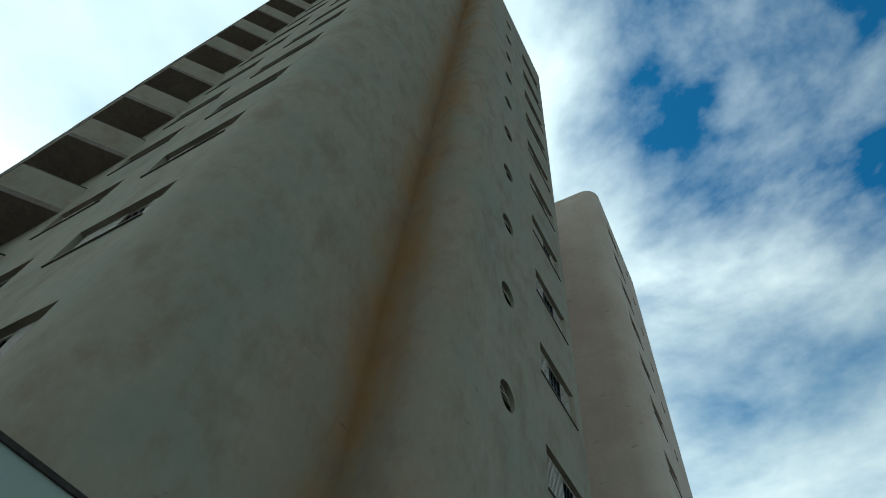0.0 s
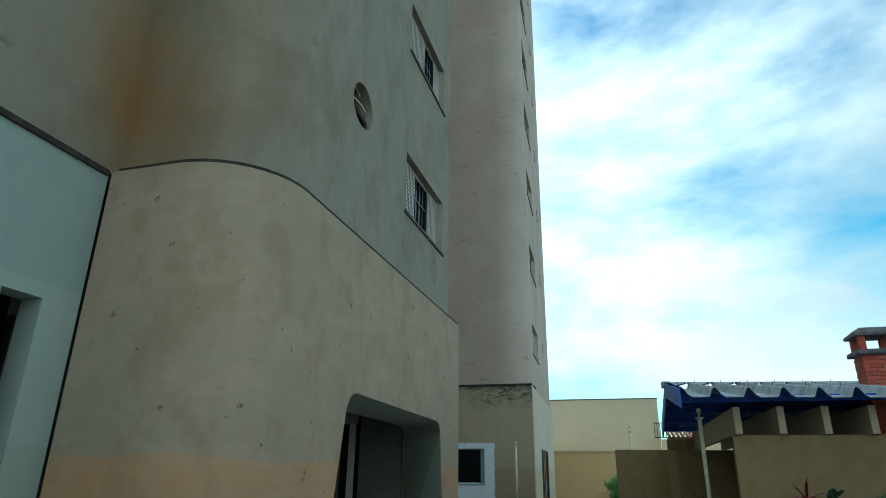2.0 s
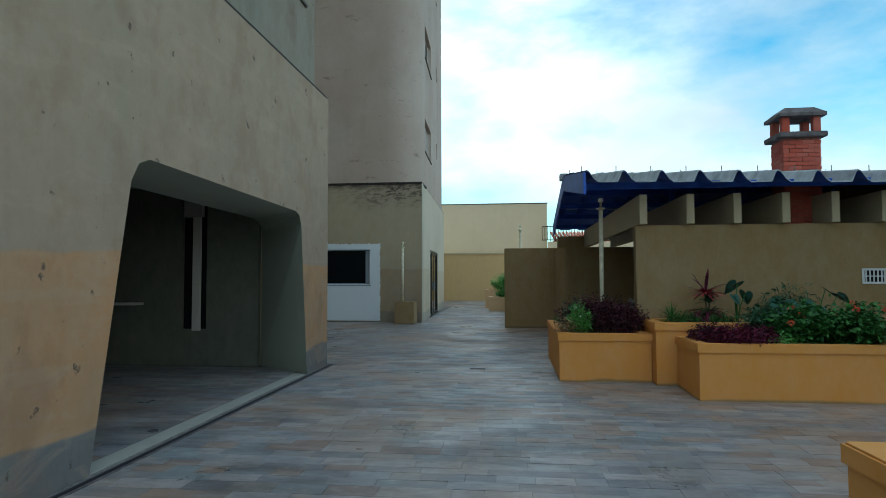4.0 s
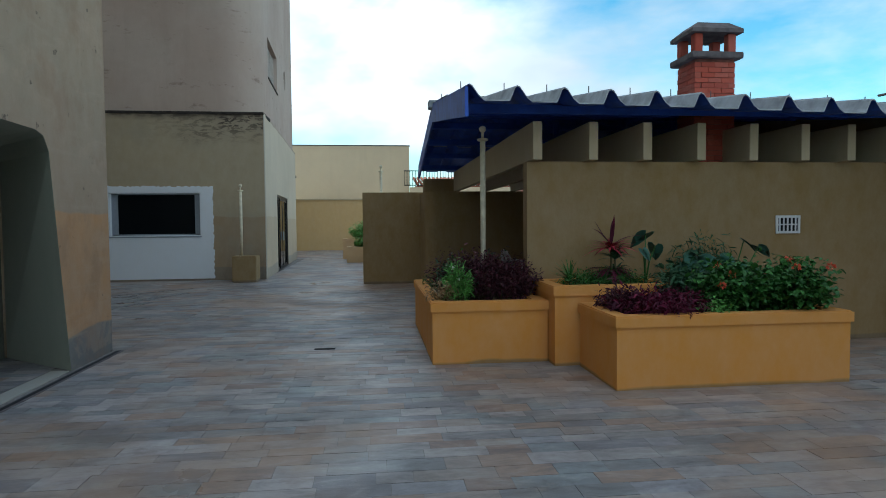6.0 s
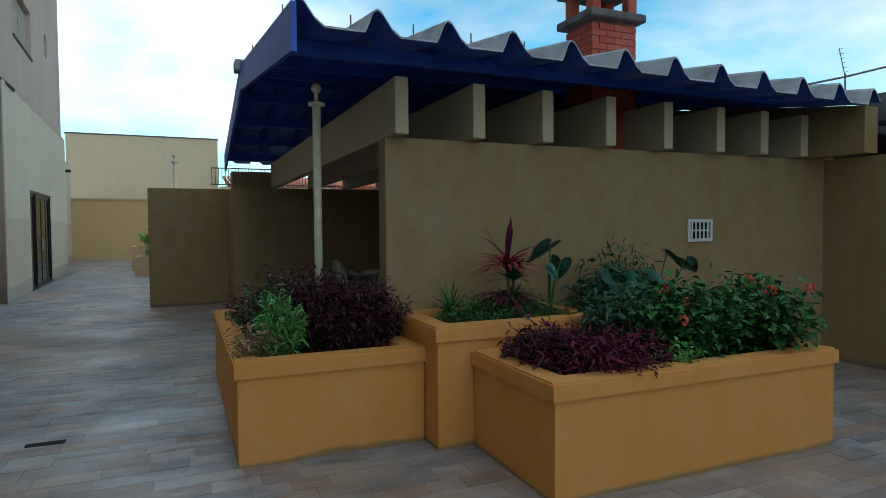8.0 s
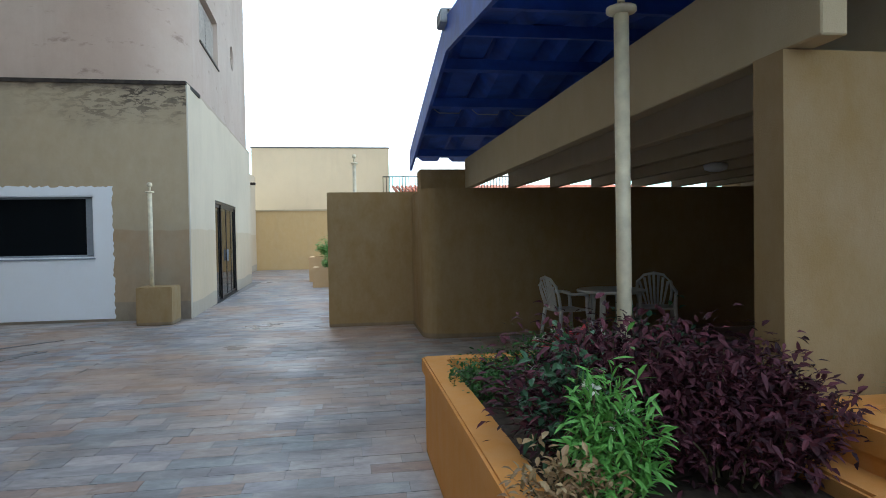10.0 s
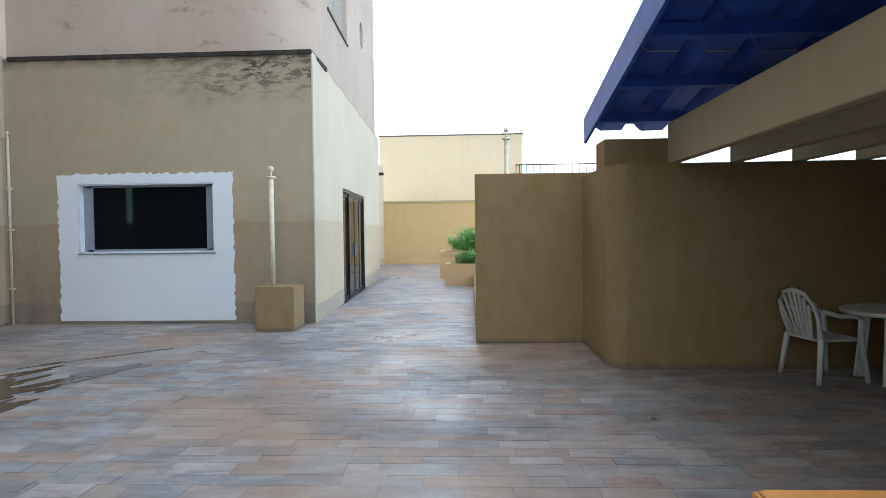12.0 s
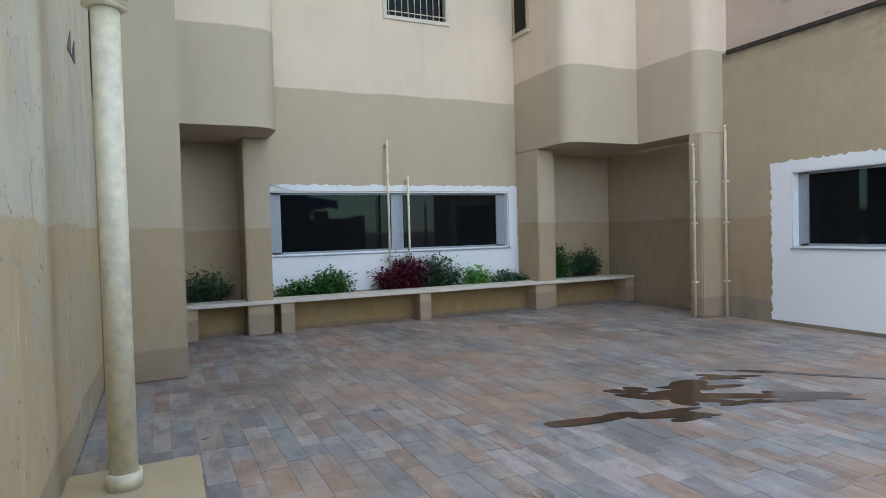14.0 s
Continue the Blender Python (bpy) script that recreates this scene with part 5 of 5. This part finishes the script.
# raised planter
shrub("low dark green ground cover", (3.27, 12.50, Z3), (0.50, 0.27, 0.11), M_LEAF_GREEN, 4200, 0.04, 0.016, 21, twigs=70, category="ground cover")
strap_plant("thin grassy green plant with arching leaves", (2.90, 12.62, Z3), 30, 0.34, 0.014, 1.1, (M_LEAF_GREEN,), 22, stem=0.05)
strap_plant("tall cordyline with a red centre", (3.34, 12.52, Z3), 84, 0.31, 0.034, 0.55, (M_LEAF_CRIMSON, M_LEAF_WINE), 23, stem=0.42)
strap_plant("dark lower leaves at the foot of the cordyline", (3.38, 12.50, Z3), 64, 0.24, 0.030, 1.0, (M_LEAF_DARK, M_LEAF_DARK), 27, stem=0.30)
strap_plant("single upright wine red leaves above the cordyline", (3.35, 12.54, Z3 + 0.40), 6, 0.44, 0.04, 1.75, (M_LEAF_WINE,), 29, stem=0.05)
taro("taro with large variegated heart shaped leaves", (3.78, 12.60, Z3), [(0.0, 0, 0.58, 0.28, 20), (0.14, 0.05, 0.44, 0.22, 320), (-0.05, -0.05, 0.40, 0.16, 200)], 24, M_LEAF_GREY)
# bed on the ground behind the long planter
shrub("feathery grey green papyrus like plant against the wall", (4.40, 12.55, 0.0), (0.42, 0.30, 1.20), M_LEAF_DARK, 5200, 0.12, 0.014, 31, twigs=30, droop=0.9)
shrub("large bluish green leaved plant behind the long planter", (4.25, 12.40, 0.0), (0.42, 0.24, 1.14), M_LEAF_DARK, 3000, 0.12, 0.06, 32, twigs=26)
taro("taro with dark round leaves on thin stalks", (4.62, 12.45, 0.0), [(0.25, 0.0, 1.26, 0.26, 250), (0.36, -0.1, 1.20, 0.22, 290), (-0.1, -0.1, 1.07, 0.36, 180), (-0.35, -0.1, 1.10, 0.36, 150), (-0.2, -0.15, 0.94, 0.34, 200), (0.05, -0.15, 0.97, 0.32, 160), (-0.45, -0.05, 0.98, 0.32, 120)], 33, M_LEAF_GREY)
# long planter
shrub("wine coloured low plant with pointed leaves", (3.40, 11.52, Z1), (0.44, 0.36, 0.18), M_LEAF_WINE, 4200, 0.075, 0.018, 41, twigs=54)
shrub("wine coloured low plant with pointed leaves", (3.12, 11.66, Z1), (0.20, 0.28, 0.22), M_LEAF_PURPLE, 1500, 0.075, 0.018, 42, twigs=24)
shrub("leafy green geranium with coral flowers", (4.22, 11.62, Z1), (0.42, 0.36, 0.45), M_LEAF_GREEN, 4000, 0.062, 0.048, 43, flowers=5, flower_mat=M_PETAL, twigs=40, category="flowering plant")
shrub("leafy green geranium with coral flowers, hanging over the rim", (4.74, 11.46, Z1), (0.32, 0.38, 0.46), M_LEAF_GREEN, 3400, 0.062, 0.048, 44, flowers=5, flower_mat=M_PETAL, twigs=34, category="flowering plant")
shrub("small variegated pale green plant at the rim", (3.86, 11.28, Z1), (0.16, 0.10, 0.12), M_LEAF_BRIGHT, 460, 0.04, 0.02, 45, twigs=12)
shrub("dark bluish leafy plant between the flowers", (3.84, 11.80, Z1), (0.26, 0.22, 0.42), M_LEAF_DARK, 1500, 0.08, 0.03, 46, twigs=20)
# far planters
shrub("round clipped light green bush", (0.42, 30.2, 0.55), (0.42, 0.38, 0.40), M_LEAF_BRIGHT, 3600, 0.06, 0.035, 51, twigs=50)
shrub("loose light green bush", (0.30, 32.9, 0.8), (0.55, 0.5, 0.75), M_LEAF_BRIGHT, 3800, 0.12, 0.03, 52, twigs=50)
# planting bed of the court
for y, rx, h, mat, n, lab, sd in ((16.35, 0.35, 0.30, M_LEAF_GREEN, 900, "small green plant with pale flowers in the court bed", 61), (16.95, 0.35, 0.42, M_LEAF_GREEN, 1200, "leafy green plant with pale flowers in the court bed", 62),
                                  (18.3, 0.55, 0.55, M_LEAF_WINE, 2600, "full red leaved shrub before the court window", 63), (19.05, 0.45, 0.52, M_LEAF_DARK, 1500, "dark green shrub in the court bed", 64),
                                  (19.85, 0.30, 0.34, M_LEAF_BRIGHT, 900, "rounded light green plant in the court bed", 65), (20.6, 0.45, 0.22, M_LEAF_DARK, 900, "low dark plant in the court bed", 66),
                                  (21.75, 0.34, 0.60, M_LEAF_GREEN, 1300, "leafy green plant in the niche bed", 67), (22.5, 0.35, 0.60, M_LEAF_DARK, 1300, "dark variegated plant in the niche bed", 68),
                                  (14.9, 0.34, 0.52, M_LEAF_DARK, 900, "dark green plant in the niche bed", 69)):
    shrub(lab, (-10.60, y, 0.44), (0.18, rx * 1.05, h * 1.22), mat, n, 0.085, 0.038, sd, twigs=24, flowers=8 if "pale" in lab else None, flower_mat=M_PETAL_WHITE)

# ---- stains and wet marks that lie on surfaces ----
def blob(cx, cy, rx, ry, turn, seed, n=44, rough=0.35):
    rnd = random.Random(seed)
    ph = [rnd.uniform(0, 6.28) for _ in range(6)]
    out = []
    for i in range(n):
        a = 2 * math.pi * i / n
        k = 1 + rough * sum(math.sin((j + 2) * a + ph[j]) / (j + 1.6) for j in range(6)) * 0.7
        x, y = rx * k * math.cos(a), ry * k * math.sin(a)
        out.append((cx + x * math.cos(turn) - y * math.sin(turn), cy + x * math.sin(turn) + y * math.cos(turn)))
    return out


M_WET = Mat("wet_stone", (0.10, 0.065, 0.045), 0.12, 0.0, 0.6)
M_WET.set_color(M_WET.mix(M_WET.span(M_WET.noise(7, 6, 0.7), 0.45, 0.6), (0.028, 0.022, 0.02), (0.12, 0.055, 0.03)))
M_WET.bump(M_WET.noise(30, 4), 0.15, 0.004)
for k, (cx, cy, rx, ry, turn) in enumerate(((-4.35, 18.85, 0.42, 0.20, 1.2), (-3.95, 17.75, 0.50, 0.13, 1.35), (-3.75, 19.35, 0.55, 0.16, 0.9), (-3.75, 18.95, 0.22, 0.08, 1.3), (-4.55, 18.3, 0.20, 0.10, 0.6), (-4.25, 20.2, 0.60, 0.05, 0.8), (-4.15, 18.45, 0.30, 0.14, 0.9), (-3.7, 18.2, 0.26, 0.07, 1.2), (-4.5, 19.5, 0.32, 0.07, 1.0))):
    bm = bmesh.new()
    prism(bm, blob(cx, cy, rx, ry, turn, 70 + k, n=120, rough=1.05), 0.0015, 0.0045 + 0.0002 * k)
    part("wet_stain", bm, M_WET.m, kind="structure")

# drain slot along the porch
part("drain_channel", one_box(-2.36, -2.27, 2.0, 13.6, -0.01, 0.006, 0.001, 1), M_CAP, kind="structure")
part("drain_slot", one_box(-2.335, -2.295, 2.0, 13.6, 0.0061, 0.0085), M_BLACK, kind="structure")
part("porch_threshold", one_box(-2.60, -2.42, 7.9, 12.62, -0.01, 0.006, 0.002), M_CONCRETE, kind="structure")
part("drain_grate", one_box(0.0, 0.24, 13.30, 13.37, 0.001, 0.006), M_BLACK, kind="structure")

bm = bmesh.new()
for k, x in enumerate((-5.60, -5.86)):
    prism(bm, [(x - 0.18, -0.02), (x + 0.05, -0.02), (x - 0.18, 0.18)], 0.0, 0.006)
ob = part("wall_mark", bm, M_CAP, kind="structure")
ob.matrix_world = Matrix.Translation((0, 13.621, 3.12)) @ Matrix.Rotation(radians(90), 4, "X") @ Matrix.Translation((0, 0, -0.006))

# niche in the porch wall with a pale jamb
part("niche_jamb", one_box(-4.56, -4.44, 13.20, 13.27, 0.58, 2.93), M_SLABTOP, kind="structure")
part("niche_back", one_box(-4.80, -4.10, 13.34, 13.36, 0.6, 2.9), M_BLACK, kind="structure")
part("porch_shelf", one_box(-5.9, -5.45, 13.0, 13.27, 1.0, 1.04), M_SLABTOP, kind="structure")
part("porch_box", one_box(-4.72, -4.40, 13.19, 13.27, 2.45, 2.9), M_CONCRETE, kind="structure")

# small window over the court niche
w = tagged(new("court_side_window"), kind="structure", label="narrow upper window in a pale frame beside the court corner")
w.matrix_world = pose(-10.50, 20.95, 5.5)
bm = bmesh.new()
for r in ((-0.29, -0.22, 0, 1.3), (0.22, 0.29, 0, 1.3), (-0.22, 0.22, 0, 0.06), (-0.22, 0.22, 1.24, 1.3)):
    box(bm, r[0], r[1], -0.03, 0.0, r[2], r[3])
part("window_frame", bm, M_BEAM, w)
part("pane", one_box(-0.22, 0.22, -0.012, -0.002, 0.06, 1.24), M_GLASS, w)
part("window_sill", one_box(-0.30, 0.33, -0.07, 0.0, -0.04, 0.0, 0.005, 1), M_SLABTOP, w)

# corner bead of the hall
part("corner_bead", one_box(-2.218, -2.190, 23.055, 23.085, 0.0, 4.46, 0.006), M_SLABTOP, kind="structure")

# security lamp of the side wall
lamp = thing("wall_fitting", "small dark fitting on the cream side wall", "wall fitting", (-3.64, 39.8, 4.05))
part("body", one_box(-0.01, 0.22, -0.08, 0.08, -0.06, 0.06, 0.01), M_DARKMETAL, lamp)

# ---- beyond the walls ----
fence = thing("railing", "dark steel railing on the boundary wall beside the far cream wall", "railing", (2.5, 41.7, 0))
for z in (3.72, 4.55):
    part("rail", (lambda b: (tube(b, [(0, 0, z), (6.5, 0, z)], 0.028, 6), b)[1])(bmesh.new()), M_DARKMETAL, fence)
for k in range(40):
    part("baluster", (lambda b: (box(b, 0.163 * k, 0.163 * k + 0.03, -0.012, 0.012, 3.55 if k > 2 else 3.7, 4.54), b)[1])(bmesh.new()), M_DARKMETAL, fence)
part("fence_wall", one_box(2.84, 9.2, 41.63, 41.80, 0, 3.6), M_FARWALL, kind="structure")

house = thing("neighbour_house", "neighbouring house wall with a clay tiled roof", "house", (11, 50, 0))
part("wall", one_box(-7, 9, -4, 4, 0, 3.9), plaster("neighbour_render", [(99, (0.62, 0.36, 0.28))]), house)
bm = bmesh.new()
for k in range(60):
    x = -7.4 + 0.28 * k
    tube(bm, [(x, -4.5, 3.95), (x, 0, 4.75)], 0.10, 6)
box(bm, -7.5, 9.5, -4.4, 0, 3.84, 3.92)
part("roof", bm, M_ROOFTILE, house)

pale = thing("terrace_ceiling_lamp", "round pale ceiling lamp under the terrace beams", "lamp", (4.555, 16.6, 2.115))
bm = bmesh.new()
tube(bm, [(0, 0, 0), (0, 0, 0.02), (0, 0, 0.07), (0, 0, 0.09)], [0.06, 0.11, 0.12, 0.05], 18)
part("shade", bm, M_PLASTIC, pale)

ant = thing("aerial", "thin television aerial on a pole above the roofs", "aerial", (29.1, 27.0, 0))
bm = bmesh.new()
tube(bm, [(0, 0, 0), (0, 0, 8.35)], 0.04, 6)
part("mast", bm, M_CAP, ant)
bm = bmesh.new()
tube(bm, [(0, 0, 8.2), (-0.45, 0, 9.45)], 0.02, 6)
for k in range(6):
    x, z = -0.075 * k, 8.4 + 0.2 * k
    tube(bm, [(x - 0.16, 0, z), (x + 0.16, 0, z + 0.05)], 0.012, 5)
part("dipole", bm, M_CAP, ant)
bm = bmesh.new()
tube(bm, [(19.5, 27, 6.1), (24.3, 27, 7.14), (29.1, 27, 8.2), (32.7, 27, 9.1), (37, 27, 10.4)], 0.05, 6)
tagged(part("overhead_cable", bm, M_CAP, kind="structure"))
bm = bmesh.new()
tube(bm, [(37.0, 27.1, 0), (37.0, 27.1, 11.0)], 0.12, 8)
tagged(part("cable_post", bm, M_CAP, kind="structure"))

# thin screw ends on the roof crowns
for k in range(11):
    x, zc = 1.71 + 0.5 * k, 2.915 - 0.01 * k
    for y in (12.9, 15.2):
        bm = bmesh.new()
        px, pz = x + SKEW * (y - EAVE), zc + roof_rise(y)
        tube(bm, [(px, y, pz - 0.02), (px, y, pz + 0.075)], 0.006, 5)
        part("roof_bolt", bm, M_CAP, roof)
# boundary behind the start
wall("wall_behind", [(-4.2, -7.0), (12, -7.0)], 0, 2.6, M_OCHRE, depth=-0.2)
wall("wall_east_boundary", [(11.0, -7), (11.0, 20)], 0, 2.6, M_OCHRE, depth=0.2)

# ---- chimney bricks ----
brick_mesh = mesh_of("brick", one_box(-0.098, 0.098, -0.043, 0.043, -0.029, 0.029), M_BRICK)
half_mesh = mesh_of("brick", one_box(-0.047, 0.047, -0.043, 0.043, -0.029, 0.029), M_BRICK)
rnd = random.Random(5)
for row in range(23):
    z = 2.13 + 0.0655 * row
    for side in range(4):
        w, d = ((0.30, 0.25), (0.25, 0.30))[side % 2]
        ang = 90 * side
        off = 0.0 if (row + side) % 2 else 0.10
        u = -w + off
        while u < w - 0.03:
            full = u + 0.192 <= w + 0.01
            L = 0.202 if full else max(0.05, w - u)
            ob = new("brick", brick_mesh if full else half_mesh)
            ob.parent = chim
            m = pose(0, 0, 0, 0, 0, ang) @ pose(u + (0.096 if full else 0.045), -d + 0.04 + rnd.uniform(-0.002, 0.002), z)
            ob.matrix_local = m
            u += 0.202 if full else 0.30

# ---- stone paving ----
GAP = 0.003
rnd = random.Random(8)
zones = [(-2.27, 7.58, -6.8, 41.15), (-10.36, -2.27, 13.64, 23.05), (-7.3, -2.63, 6.4, 13.2), (-4.18, -2.27, -6.8, 5.9), (-3.64, -2.27, 33.02, 41.15)]
verts, faces, near = [], [], []
for zx0, zx1, zy0, zy1 in zones:
    y = zy0
    while y < zy1:
        ROW = rnd.choice((0.13, 0.16, 0.16, 0.19))
        x = zx0 - rnd.uniform(0, 0.3)
        while x < zx1:
            L = rnd.choice((0.22, 0.28, 0.32, 0.36, 0.42, 0.50))
            a, b = max(x, zx0), min(x + L - GAP, zx1)
            if b - a > 0.03:
                h = rnd.uniform(-0.0015, 0.0015)
                y1 = min(y + ROW - GAP, zy1)
                if zx0 == -2.27 and -1.6 < x < 1.0 and 7.0 < y < 12.2 and len(near) < 300:
                    near.append((a, b, y, y1, h))
                else:
                    k = len(verts)
                    verts += [(a, y, h), (b, y, h), (b, y1, h), (a, y1, h), (a, y, -0.012), (b, y, -0.012), (b, y1, -0.012), (a, y1, -0.012)]
                    faces += [(k, k + 1, k + 2, k + 3), (k, k + 4, k + 5, k + 1), (k + 1, k + 5, k + 6, k + 2), (k + 2, k + 6, k + 7, k + 3), (k + 3, k + 7, k + 4, k)]
            x += L
        y += ROW
me = bpy.data.meshes.new("paving")
me.from_pydata(verts, [], faces)
me.materials.append(M_STONES)
paving = tagged(new("paving_stones", me), kind="stuff", label="small mixed grey and tan stone setts laid in rows")
floor = part("floor", one_box(-10.4, 7.6, -6.9, 41.2, -0.1, -0.004), M_MORTAR, kind="structure")
cache = {}
for a, b, y0, y1, h in near:
    key = round(b - a, 3), round(y1 - y0, 3)
    if key not in cache:
        cache[key] = mesh_of("stone", one_box(-key[0] / 2, key[0] / 2, -key[1] / 2, key[1] / 2, -0.012, 0), M_STONE)
    ob = new("stone", cache[key])
    ob.location = ((a + b) / 2, (y0 + y1) / 2, h)
    ob.parent = floor
